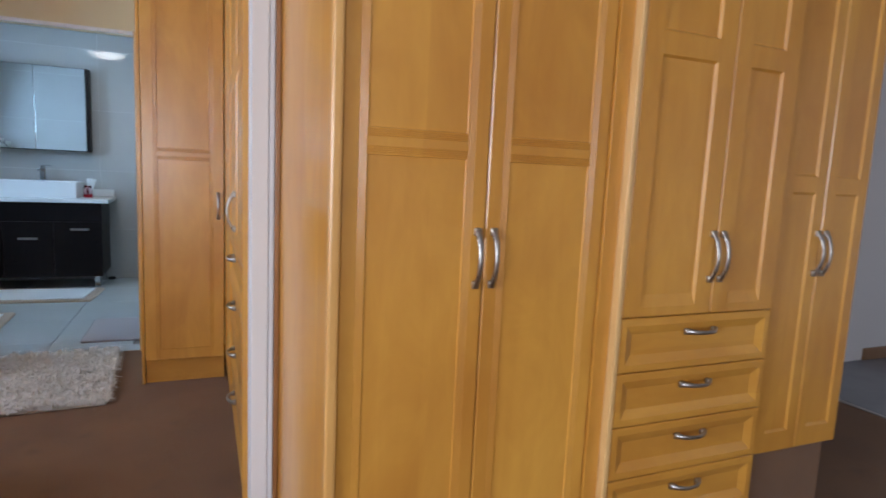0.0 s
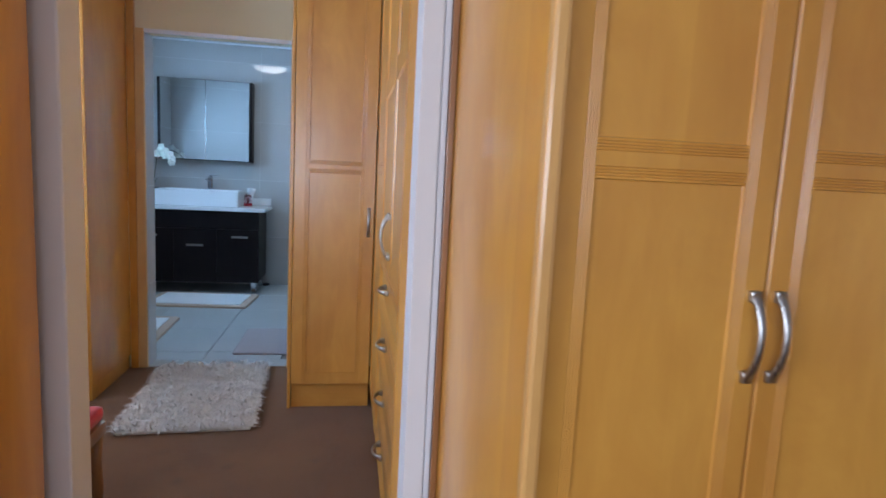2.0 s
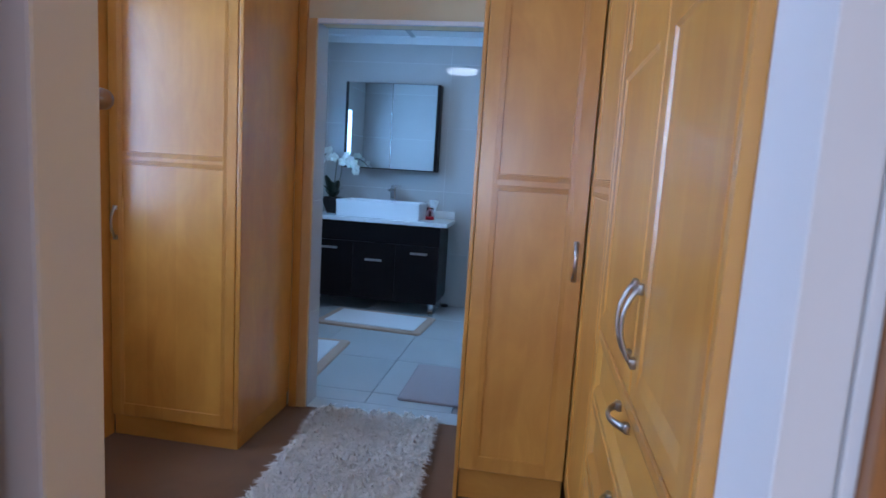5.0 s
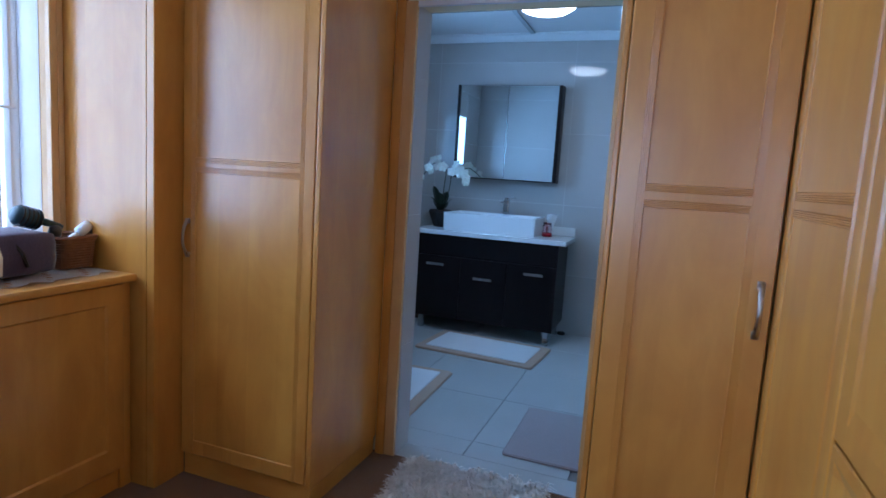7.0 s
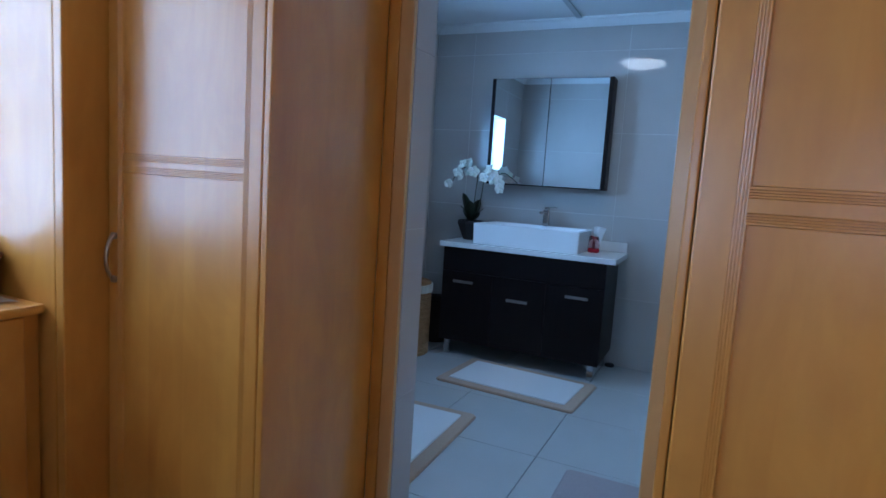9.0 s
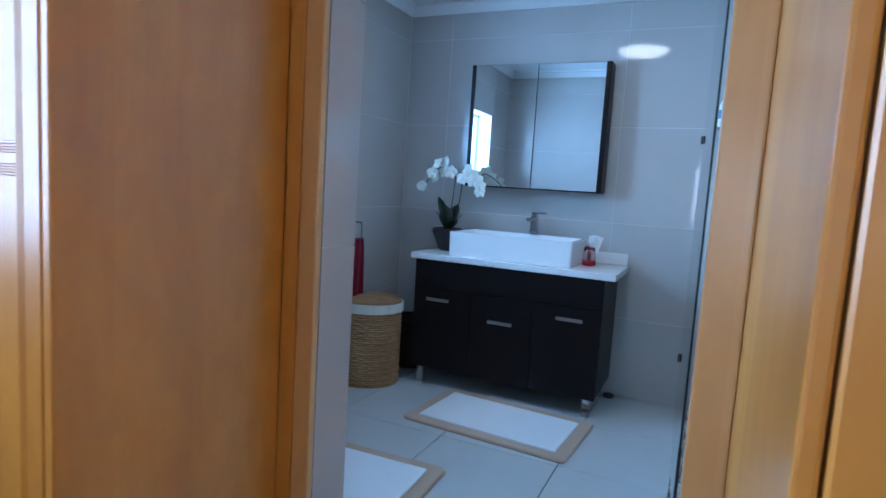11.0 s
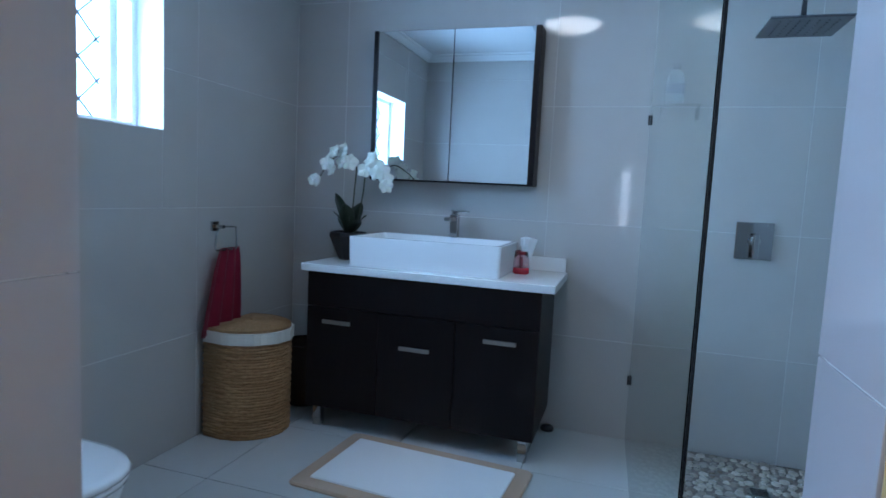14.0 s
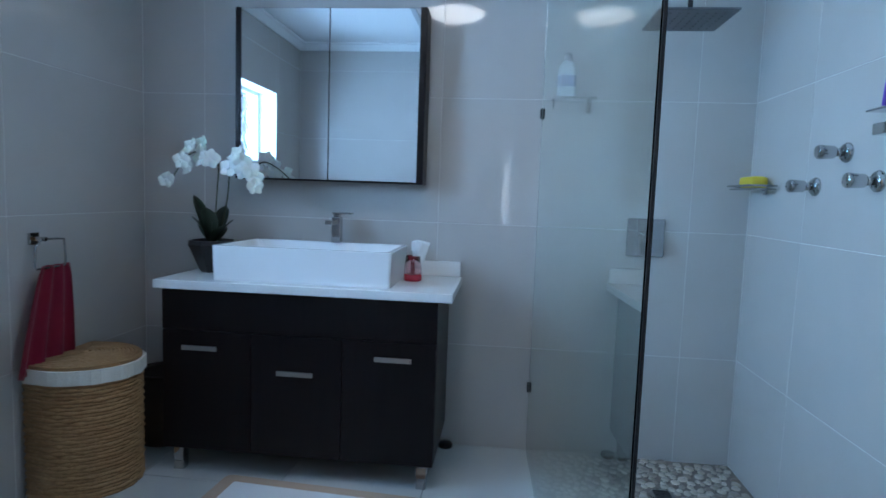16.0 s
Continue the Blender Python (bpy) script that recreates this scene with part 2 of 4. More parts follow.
def sweep(bm, pts, radii, sides=8, closed=False, flat=1.0, up=(0, 0, 1)):
    """A tube along pts; radii: one, or one for each point; flat squeezes it along the second cross axis."""
    pts = [Vector(p) for p in pts]
    n = len(pts)
    radii = radii if isinstance(radii, (list, tuple)) else [radii] * n
    rings = []
    for i, p in enumerate(pts):
        a, b = (pts[i - 1], pts[(i + 1) % n]) if closed else (pts[max(i - 1, 0)], pts[min(i + 1, n - 1)])
        d = (b - a).normalized()
        u = Vector(up) if abs(d.dot(Vector(up))) < 0.95 else Vector((1, 0, 0))
        s = d.cross(u).normalized()
        v = s.cross(d)
        rings.append([bm.verts.new(p + radii[i] * (math.cos(w) * s + flat * math.sin(w) * v)) for w in (2 * math.pi * j / sides for j in range(sides))])
    for i in range(n if closed else n - 1):
        a, b = rings[i], rings[(i + 1) % n]
        for j in range(sides):
            bm.faces.new((a[j], a[(j + 1) % sides], b[(j + 1) % sides], b[j]))
    if not closed:
        bm.faces.new(rings[0][::-1])
        bm.faces.new(rings[-1])
    return bm


def lathe(bm, profile, sides=24, centre=(0, 0), cap=True):
    rings = [[bm.verts.new((centre[0] + r * math.cos(2 * math.pi * j / sides), centre[1] + r * math.sin(2 * math.pi * j / sides), z)) for j in range(sides)] for r, z in profile]
    for a, b in zip(rings, rings[1:]):
        for j in range(sides):
            bm.faces.new((a[j], a[(j + 1) % sides], b[(j + 1) % sides], b[j]))
    if cap:
        bm.faces.new(rings[0][::-1])
        bm.faces.new(rings[-1])
    return bm


def extrude_outline(bm, outline, z0, z1):
    lo = [bm.verts.new((x, y, z0)) for x, y in outline]
    hi = [bm.verts.new((x, y, z1)) for x, y in outline]
    n = len(outline)
    for i in range(n):
        bm.faces.new((lo[i], lo[(i + 1) % n], hi[(i + 1) % n], hi[i]))
    bm.faces.new(lo[::-1])
    bm.faces.new(hi)
    return bm


def oval(scale_x, scale_y, x0, k=28):
    out = []
    for i in range(k):
        a = 2 * math.pi * i / k
        x, y = math.cos(a), math.sin(a)
        out.append((x0 + scale_x * (abs(x) ** 0.8) * (1 if x > 0 else -1), scale_y * (abs(y) ** 0.8) * (1 if y > 0 else -1)))
    return out


def loft(bm, levels):
    rings = [[bm.verts.new((x, y, z)) for x, y in pts] for pts, z in levels]
    for a, b in zip(rings, rings[1:]):
        for j in range(len(a)):
            bm.faces.new((a[j], a[(j + 1) % len(a)], b[(j + 1) % len(a)], b[j]))
    bm.faces.new(rings[0][::-1])
    bm.faces.new(rings[-1])
    return bm


# ---- the shell of the rooms ----
CEIL = 2.55
XL, XR, YB, YD = -2.08, 0.90, 7.48, 4.79      # bathroom: left, right and back wall, door wall
structure("floor_carpet", boxes((-4.0, 3.95, -3.2, 2.52, -0.12, 0.0), (-2.34, 1.25, 2.521, 4.86, -0.12, 0.0), (2.51, 3.95, 2.521, 3.41, -0.12, 0.0)), carpet, "worn brown cut-pile carpet through bedroom and dressing room", "floor")
structure("floor_hall", boxes((3.951, 6.0, -3.2, 3.41, -0.12, -0.003)), hall_floor, "polished grey floor of the hall beyond the carpet", "floor")
structure("carpet_strip_trim", boxes((3.935, 3.965, -3.2, 3.3, 0.0, 0.006), bevel=0.002), nickel, "thin metal strip where the carpet meets the hall", "threshold strip")
structure("ceiling_bedroom", boxes((-4.0, 6.0, -3.2, 2.4, CEIL, CEIL + 0.1), (1.26, 6.0, 2.4, 3.42, CEIL, CEIL + 0.1), (-4.0, -2.34, 2.4, 2.62, CEIL, CEIL + 0.1)), ceiling_paint, "plain white painted bedroom ceiling", "ceiling")
structure("ceiling_dressing", boxes((-2.34, 1.26, 2.4, YD, CEIL, CEIL + 0.1)), ceiling_paint, "plain white painted dressing room ceiling", "ceiling")
structure("wall_divider_right", boxes((0.55, 0.598, 2.40, 2.53, 0, CEIL), (0.6015, 0.6145, 2.4005, 2.408, 0, CEIL), (0.5985, 2.62, 2.4085, 2.53, 0, CEIL), bevel=0.002), white_wall, "white plastered end of the wall beside the dressing room opening", "wall")
structure("wall_divider_left", boxes((-4.0, -0.25, 2.51, 2.62, 0, CEIL), bevel=0.006), white_wall, "white plastered end of the wall beside the dressing room opening", "wall")
structure("wall_hall", boxes((2.5, 6.0, 3.3, 3.42, 0, CEIL)), white_wall, "white painted hall wall", "wall")
structure("wall_hall_side", boxes((2.5, 2.62, 2.54, 3.3, 0, CEIL)), white_wall, "white painted return wall behind the wardrobes", "wall")
structure("wall_hall_end", boxes((6.0, 6.12, -3.2, 3.42, 0, CEIL)), white_wall, "white painted end wall of the hall", "wall")
structure("baseboard_hall", boxes((5.0, 6.0, 3.284, 3.3, 0, 0.09), bevel=0.003), stool_wood, "dark brown timber skirting along the hall wall", "baseboard")
structure("wall_bedroom_left", boxes((-4.12, -4.0, -3.2, -2.2, 0, CEIL), (-4.12, -4.0, 0.8, 2.62, 0, CEIL), (-4.12, -4.0, -2.2, 0.8, 0, 0.6), (-4.12, -4.0, -2.2, 0.8, 2.4, CEIL)), white_wall, "white painted bedroom wall", "wall")
structure("wall_bedroom_back", boxes((-4.0, -2.3, -3.32, -3.2, 0, CEIL), (-0.1, 6.0, -3.32, -3.2, 0, CEIL), (-2.3, -0.1, -3.32, -3.2, 0, 0.65), (-2.3, -0.1, -3.32, -3.2, 2.05, CEIL)), white_wall, "white painted bedroom wall with a wide window", "wall")
structure("wall_dressing_right", boxes((1.16, 1.26, 2.54, YD, 0, CEIL)), cream_wall, "cream painted dressing room wall behind the drawers", "wall")
# the dressing room's window wall, with its opening
WY0, WY1, WZ0, WZ1 = 2.75, 4.06, 0.95, 2.25
structure("wall_dressing_window", boxes((-2.35, -2.10, 2.62, WY0, 0, CEIL), (-2.35, -2.10, WY1, YD, 0, CEIL), (-2.35, -2.10, WY0, WY1, 0, WZ0), (-2.35, -2.10, WY0, WY1, WZ1, CEIL)), white_wall, "white plastered window wall of the dressing room", "wall")
# the wall between dressing room and bathroom; the doorway is 0.81 m wide
DX0, DX1, DZ = -0.806, 0.026, 2.018
structure("wall_doorway", boxes((-2.35, DX0 - 0.012, YD, 4.912, 0, CEIL), (DX1 + 0.012, 1.26, YD, 4.912, 0, CEIL), (DX0 - 0.012, DX1 + 0.012, YD, 4.912, DZ, CEIL)), cream_wall, "cream painted wall round the bathroom doorway", "wall")

# ---- bathroom shell; the tiles follow at the end of the file ----
structure("floor_bathroom", boxes((XL - 0.1, XR + 0.1, 4.86, YB + 0.1, -0.12, -0.008)), grout_dark, "pale polished tiles with thin dark joints", "floor")
structure("ceiling_bathroom", boxes((XL - 0.1, XR + 0.1, 4.912, YB + 0.1, CEIL, CEIL + 0.1)), ceiling_paint, "white bathroom ceiling", "ceiling")
wall_back = structure("wall_back", boxes((XL - 0.15, XR + 0.15, YB + 0.0012, YB + 0.16, 0, CEIL)), grout, "grey glazed tile wall behind the vanity", "wall")
BY0, BY1, BZ0, BZ1 = 5.48, 6.42, 1.46, 2.02    # bathroom window
wall_left = structure("wall_left", boxes((XL - 0.25, XL - 0.0012, 4.912, BY0, 0, CEIL), (XL - 0.25, XL - 0.0012, BY1, YB + 0.0012, 0, CEIL), (XL - 0.25, XL - 0.0012, BY0, BY1, 0, BZ0), (XL - 0.25, XL - 0.0012, BY0, BY1, BZ1, CEIL)), grout, "grey glazed tile wall with a barred window", "wall")
wall_right = structure("wall_right", boxes((XR + 0.0012, XR + 0.16, 4.912, YB + 0.0012, 0, CEIL)), grout, "grey glazed tile wall of the shower", "wall")
wall_front = structure("wall_front", boxes((XL - 0.0012, DX0 - 0.003, 4.9155, 4.9275, 0, CEIL), (DX1 + 0.003, XR + 0.0012, 4.9155, 4.9275, 0, CEIL), (DX0 - 0.003, DX1 + 0.003, 4.9155, 4.9275, DZ + 0.003, CEIL)), grout, "grey glazed tile wall beside the doorway", "wall")
cornice = bmesh.new()
for run in range(4):
    a, b = [((XL, YB), (XR, YB)), ((XR, YB), (XR, 4.93)), ((XR, 4.93), (XL, 4.93)), ((XL, 4.93), (XL, YB))][run]
    d = (Vector(b) - Vector(a)).normalized()
    nrm = Vector((d.y, -d.x))
    prof = [(0.0, 2.487), (0.012, 2.487), (0.02, 2.50), (0.045, 2.53), (0.062, 2.538), (0.062, CEIL), (0.0, CEIL)]
    ends = []
    for p, s in ((a, 1), (b, -1)):
        ends.append([cornice.verts.new((p[0] + nrm.x * o + d.x * o * s, p[1] + nrm.y * o + d.y * o * s, z)) for o, z in prof])
    for i in range(len(prof)):
        j = (i + 1) % len(prof)
        cornice.faces.new((ends[0][i], ends[0][j], ends[1][j], ends[1][i]))
structure("cornice_trim", cornice, ceiling_paint, "white moulded cornice round the bathroom ceiling", "cornice")
# the strip's grey puts its slight shadow on the white ceiling into the colour
structure("ceiling_strip_trim", boxes((-0.94, -0.90, 5.06, 7.42, CEIL - 0.012, CEIL), bevel=0.003), plaster("cover_strip_shade", (0.5, 0.52, 0.54)), "cover strip over the ceiling board joint, greyed for its shade", "ceiling strip")

# door casing and tiled reveal
structure("door_frame", boxes((DX0 - 0.052, DX0 - 0.001, 4.768, YD - 0.001, 0, DZ + 0.012), (DX1 + 0.001, DX1 + 0.071, 4.756, YD - 0.001, 0, DZ + 0.012), bevel=0.005), maple_pale, "pale maple casing round the bathroom doorway", "door frame")
structure("door_lining_trim", boxes((DX0, DX1, YD - 0.016, YD + 0.004, DZ - 0.010, DZ + 0.012)), satin_trim, "thin metal tile edge trim in the doorway", "trim")
structure("threshold_tile", boxes((DX0, DX1, 4.79, 4.925, -0.02, 0.004), bevel=0.002), floor_tile, "pale tile sill across the bathroom doorway", "threshold")


# ---- fitted cupboards: local x along the front, y into the body, z up ----
def handle_mesh(length, lying=False, bow=0.026):
    """A bow pull, broad and flat at its feet and slimmer in the middle."""
    bm, pts, rad = bmesh.new(), [], []
    n = 14
    for i in range(n + 1):
        s = -1 + 2 * i / n
        out = -bow * (1 - abs(s) ** 2.2) - 0.004
        a = s * length / 2
        pts.append((a, out, 0) if lying else (0, out, a))
        rad.append(0.0062 + 0.0034 * abs(s) ** 2)
    sweep(bm, pts, rad, 8, flat=0.62, up=(0, 1, 0))
    for s in (-1, 1):
        a = s * (length / 2 - 0.006)
        if lying:
            box(bm, a - 0.010, a + 0.010, -0.010, 0.001, -0.009, 0.009, 0.003)
        else:
            box(bm, -0.009, 0.009, -0.010, 0.001, a - 0.010, a + 0.010, 0.003)
    return bm


def door(cab, x0, x1, z0, z1, mids, hinge="left", stile=0.062, handle_z=1.04, slope=0.012, reeds=True, handle=True, bottom=0.07, sill=None, sink=0.006, grip=0.024):
    """A framed door with sunk panels; mids: (bottom, top) of each middle rail; reeds: fine grooves along rails and stiles."""
    g = 0.0015
    x0, x1, z0, z1 = x0 + g, x1 - g, z0 + g, z1 - g
    xa, xb, r = x0 + stile, x1 - stile, 0.003
    flutes = [(d + e, c) for d in (0.0040, 0.0088, 0.0136, 0.0184) for e, c in ((-0.0014, 0.0), (0.0, 0.0010), (0.0014, 0.0))] if reeds and mids else []
    near = [(xa - d, c) for d, c in reversed(flutes)] + [(xa - 0.001, 0.0), (xa, 0.0)]
    far = [(xb, 0.0), (xb + 0.001, 0.0)] + [(xb + d, c) for d, c in flutes]
    ia = 3 + len(near) - 1
    ib = ia + 1
    bm = bmesh.new()

    def row(z, y):
        profile = [(x0, 0.021), (x0, y + r), (x0 + r, y)] + [(x, y + c) for x, c in near + far] + [(x1 - r, y), (x1, y + r), (x1, 0.021)]
        return [bm.verts.new((x, yy, z)) for x, yy in profile]

    levels = [(z0, 0.021), (z0, r), (z0 + r, 0.0)]
    holes, low = [], z0 + bottom
    for a, b in list(mids) + [(z1 - 0.07, None)]:
        holes.append((low, a))
        levels += [(low, 0.0), (a, 0.0)]
        if b and reeds:
            for lo in (a + 0.003, b - 0.019):
                for i in range(4):
                    levels += [(lo + 0.0045 * i, 0.0), (lo + 0.0045 * i + 0.0011, -0.0018), (lo + 0.0045 * i + 0.0022, 0.0)]
        low = b
    levels += [(z1 - r, 0.0), (z1, r), (z1, 0.021)]
    rows = [row(z, max(y, 0.0)) for z, y in levels]
    for v, (z, y) in zip(rows, levels):
        if y < 0:
            v[ia].co.y = v[ib].co.y = -y
    spans = {(round(a, 5), round(b, 5)) for a, b in holes}
    for i, (p, q) in enumerate(zip(rows, rows[1:])):
        hole = (round(levels[i][0], 5), round(levels[i + 1][0], 5)) in spans
        for j in range(len(p) - 1):
            if not (hole and j == ia):
                bm.faces.new((p[j], p[j + 1], q[j + 1], q[j]))
        if hole:
            c = [p[ia], p[ib], q[ib], q[ia]]
            low_slope = sill if sill and levels[i][0] < z0 + bottom + 0.001 else slope
            d = [bm.verts.new((x, sink, z)) for x, z in ((xa + slope, levels[i][0] + low_slope), (xb - slope, levels[i][0] + low_slope), (xb - slope, levels[i + 1][0] - slope), (xa + slope, levels[i + 1][0] - slope))]
            for j in range(4):
                bm.faces.new((c[j], c[(j + 1) % 4], d[(j + 1) % 4], d[j]))
    d = part("door", bm, maple, cab)
    for a, b in holes:
        part("panel", boxes((xa + slope * 0.5, xb - slope * 0.5, sink - 0.0002, 0.018, a + slope * 0.5, b - slope * 0.5)), maple, d)
    if handle:
        hx = x1 - grip if hinge == "left" else x0 + grip
        h = part("handle", handle_mesh(0.145), nickel, d, "brushed nickel bow handle", True)
        h.location = (hx, 0, handle_z)
    return d


def drawer(cab, x0, x1, z0, z1, slope=0.026, shift=0.0, lift=0.032):
    """A drawer front: flat rim, sloped field, sunk centre, in one skin."""
    g, f = 0.0015, 0.022
    x0, x1, z0, z1 = x0 + g, x1 - g, z0 + g, z1 - g
    bm = bmesh.new()
    rings = []
    for inset, y in ((0, 0.021), (0, 0.003), (0.003, 0.0), (f, 0.0), (f + slope, 0.0105)):
        rings.append([bm.verts.new((x, y, z)) for x, z in ((x0 + inset, z0 + inset), (x1 - inset, z0 + inset), (x1 - inset, z1 - inset), (x0 + inset, z1 - inset))])
    for a, b in zip(rings, rings[1:]):
        for i in range(4):
            bm.faces.new((a[i], a[(i + 1) % 4], b[(i + 1) % 4], b[i]))
    bm.faces.new(rings[-1])
    bm.faces.new(rings[0][::-1])
    d = part("drawer_front", bm, maple_lying, cab)
    h = part("handle", handle_mesh(0.115, True), nickel, d, "brushed nickel bow handle", True)
    h.location = ((x0 + x1) / 2 + shift, 0, (z0 + z1) / 2 + lift)
    return d


def carcass(cab, w, depth, z0, z1, plinth_back=0.05, kick=None):
    t = 0.018
    part("bottom_board", boxes((t, w - t, 0.024, depth - 0.009, z0, z0 + t)), maple_lying, cab)
    part("top_board", boxes((t, w - t, 0.024, depth - 0.009, z1 - t, z1)), maple_lying, cab)
    part("back_board", boxes((t, w - t, depth - 0.008, depth, z0, z1)), maple, cab)
    for x in (0, w - t):
        part("side_panel", boxes((x, x + t, 0.023, depth, z0, z1), bevel=0.001), maple, cab)
    part("plinth", boxes((0.002, w - 0.002, plinth_back, plinth_back + 0.02, 0, z0 - 0.001), bevel=0.001), kick or maple_lying, cab, "recessed plinth")


TOP = 2.45
# bedroom row, fronts towards -y
BASE = 0.27
w1 = thing("wardrobe", pose(0.70, 1.88, 0), "honey maple two-door wardrobe with reeded rails on carpet", "wardrobe", "bedroom wardrobes")
# carpet colour on the bedroom plinths stands in for the shade down there
carcass(w1, 0.72, 0.515, BASE, TOP, 0.04, carpet)
door(w1, 0.0, 0.366, BASE, TOP, [(1.282, 1.342)], "left", stile=0.058, slope=0.002, sink=0.004, grip=0.021)
door(w1, 0.366, 0.72, BASE, TOP, [(1.282, 1.342)], "right", stile=0.058, slope=0.002, sink=0.004, grip=0.021)
w2 = thing("wardrobe", pose(1.486, 1.85, 0), "honey maple wardrobe with four drawers below two doors", "wardrobe", "bedroom wardrobes")
carcass(w2, 0.585, 0.545, 0.22, TOP, 0.05, carpet)
door(w2, 0.0, 0.325, 0.868, TOP, [(1.588, 1.648)], "left", reeds=False, slope=0.007, bottom=0.028, sill=0.036, sink=0.008, grip=0.018)
door(w2, 0.325, 0.585, 0.868, TOP, [(1.588, 1.648)], "right", reeds=False, slope=0.007, bottom=0.028, sill=0.036, sink=0.008, grip=0.018)
for i in range(4):
    drawer(w2, 0.0, 0.585, 0.868 - 0.161 * (i + 1), 0.868 - 0.161 * i)
w3 = thing("wardrobe", pose(2.10, 1.88, 0), "honey maple two-door wardrobe at the end of the row", "wardrobe", "bedroom wardrobes")
carcass(w3, 0.41, 0.515, 0.36, TOP, 0.04, carpet)
door(w3, 0.0, 0.20, 0.36, TOP, [(1.238, 1.288)], "left", stile=0.045, reeds=False, slope=0.008, grip=0.017)
door(w3, 0.20, 0.41, 0.36, TOP, [(1.238, 1.288)], "right", stile=0.045, reeds=False, slope=0.008, grip=0.017)
end = thing("wardrobe_end_panel", pose(0, 0, 0), "tall bowed maple end panel closing the wardrobe row", "panel")
bow = [(0.677 - 0.046 * (i / 10) ** 0.9, 1.885 + 0.510 * i / 10) for i in range(11)]
# this strip's dark wood colour stands in for the shaded recess at the wall
part("scribe", boxes((0.6155, 0.630, 2.385, 2.4075, 0, TOP + 0.02), bevel=0.002), maple_gap_shade, end, "brown strip against the wall, darkened for the shadow gap")
part("board", extrude_outline(bmesh.new(), bow + [(0.698, 2.397), (0.698, 1.906)], 0, TOP + 0.02), maple, end, smooth=False)
part("edge_strip", boxes((0.672, 0.699, 1.858, 1.884, 0, TOP + 0.02), bevel=0.007), maple_edge, end, "pale rounded front edging")
fil = thing("filler_panel", pose(1.421, 1.862, 0), "narrow upright maple filler between two wardrobes", "panel")
part("board", boxes((0, 0.0465, 0.012, 0.03, 0, TOP), bevel=0.002), maple, fil)
part("edge_strip", boxes((0.047, 0.0635, -0.016, 0.03, 0.2, TOP), bevel=0.005), maple_pale, fil, "pale rounded edging")
fil = thing("filler_panel", pose(2.072, 1.864, 0), "narrow upright maple filler between two wardrobes", "panel")
part("board", boxes((0, 0.026, 0.012, 0.5, 0, TOP), bevel=0.002), maple, fil)
lw = thing("wardrobe", pose(-1.5, 1.9, 0), "maple wardrobe whose side faces the dressing room opening", "wardrobe", "bedroom wardrobes")
carcass(lw, 1.18, 0.58, 0.1, TOP, 0.05)
door(lw, 0.0, 0.59, 0.1, TOP, [(1.284, 1.338)], "left")
door(lw, 0.59, 1.18, 0.1, TOP, [(1.284, 1.338)], "right")
part("end_panel", boxes((1.182, 1.20, 0.0, 0.588, 0, TOP), bevel=0.003), maple, lw)

peg = thing("coat_peg", pose(-0.293, 2.6205, 1.385), "small dark wooden coat peg on the white wall", "coat peg")
part("plate", boxes((-0.045, 0.008, 0.0, 0.010, -0.03, 0.03), bevel=0.003), stool_wood, peg)
part("knob", lathe(bmesh.new(), [(0.007, 0.0), (0.007, 0.028), (0.016, 0.038), (0.015, 0.05), (0.006, 0.056)], 14), stool_wood, peg, smooth=True).matrix_basis = pose(0, 0.0102, 0, -90)

# dressing room: drawers below doors, fronts towards -x
dd = thing("wardrobe", pose(0.532, 4.097, 0, 0, 0, -90), "honey maple dressing room wardrobe with drawers below doors", "wardrobe", "dressing room cupboards")
carcass(dd, 1.55, 0.60, 0.135, TOP, 0.03)
door(dd, 0.0, 0.608, 0.135, TOP, [(1.258, 1.316)], "left", handle=False, slope=0.002, sink=0.004, stile=0.07)
part("scribe", boxes((-0.02, -0.0015, 0.002, 0.022, 0.135, TOP)), maple, dd)
part("scribe", boxes((1.5515, 1.566, 0.001, 0.022, 0.0, TOP)), maple, dd)
door(dd, 0.61, 1.135, 0.925, TOP, [(1.565, 1.630)], "left", reeds=False, slope=0.008, handle_z=1.065, stile=0.056, bottom=0.04, sill=0.03, sink=0.005)
door(dd, 1.135, 1.55, 0.925, TOP, [(1.565, 1.630)], "right", reeds=False, slope=0.008, handle_z=1.065, stile=0.056, bottom=0.04, sill=0.03, sink=0.005)
for i in range(4):
    drawer(dd, 0.61, 1.55, 0.922 - 0.19 * (i + 1), 0.922 - 0.19 * i, shift=0.035, lift=0.054)
# tall cupboard beside the doorway
rc = thing("cupboard", pose(0.115, 4.10, 0), "tall maple cupboard beside the bathroom doorway", "cupboard", "dressing room cupboards")
carcass(rc, 0.413, 0.665, 0.135, TOP, 0.03)
door(rc, 0.0, 0.414, 0.135, TOP, [(1.257, 1.317)], "left", handle_z=1.01, stile=0.075, bottom=0.06, slope=0.002, sink=0.004, grip=0.03)
part("end_panel", boxes((-0.018, -0.001, 0.005, 0.665, 0, TOP), bevel=0.004), maple, rc)
lc = thing("cupboard", pose(-1.53, 4.22, 0), "tall maple cupboard with a long side panel", "cupboard", "dressing room cupboards")
carcass(lc, 0.605, 0.54, 0.10, TOP, 0.02)
door(lc, 0.0, 0.605, 0.10, TOP, [(1.261, 1.315)], "right", handle_z=1.0, stile=0.063, bottom=0.06, slope=0.002, sink=0.004, grip=0.03)
part("end_panel", boxes((0.607, 0.628, 0.0, 0.546, 0.085, TOP), bevel=0.004), maple, lc)
part("side_plinth", boxes((0.596, 0.618, 0.02, 0.546, 0, 0.083), bevel=0.002), maple_lying, lc)
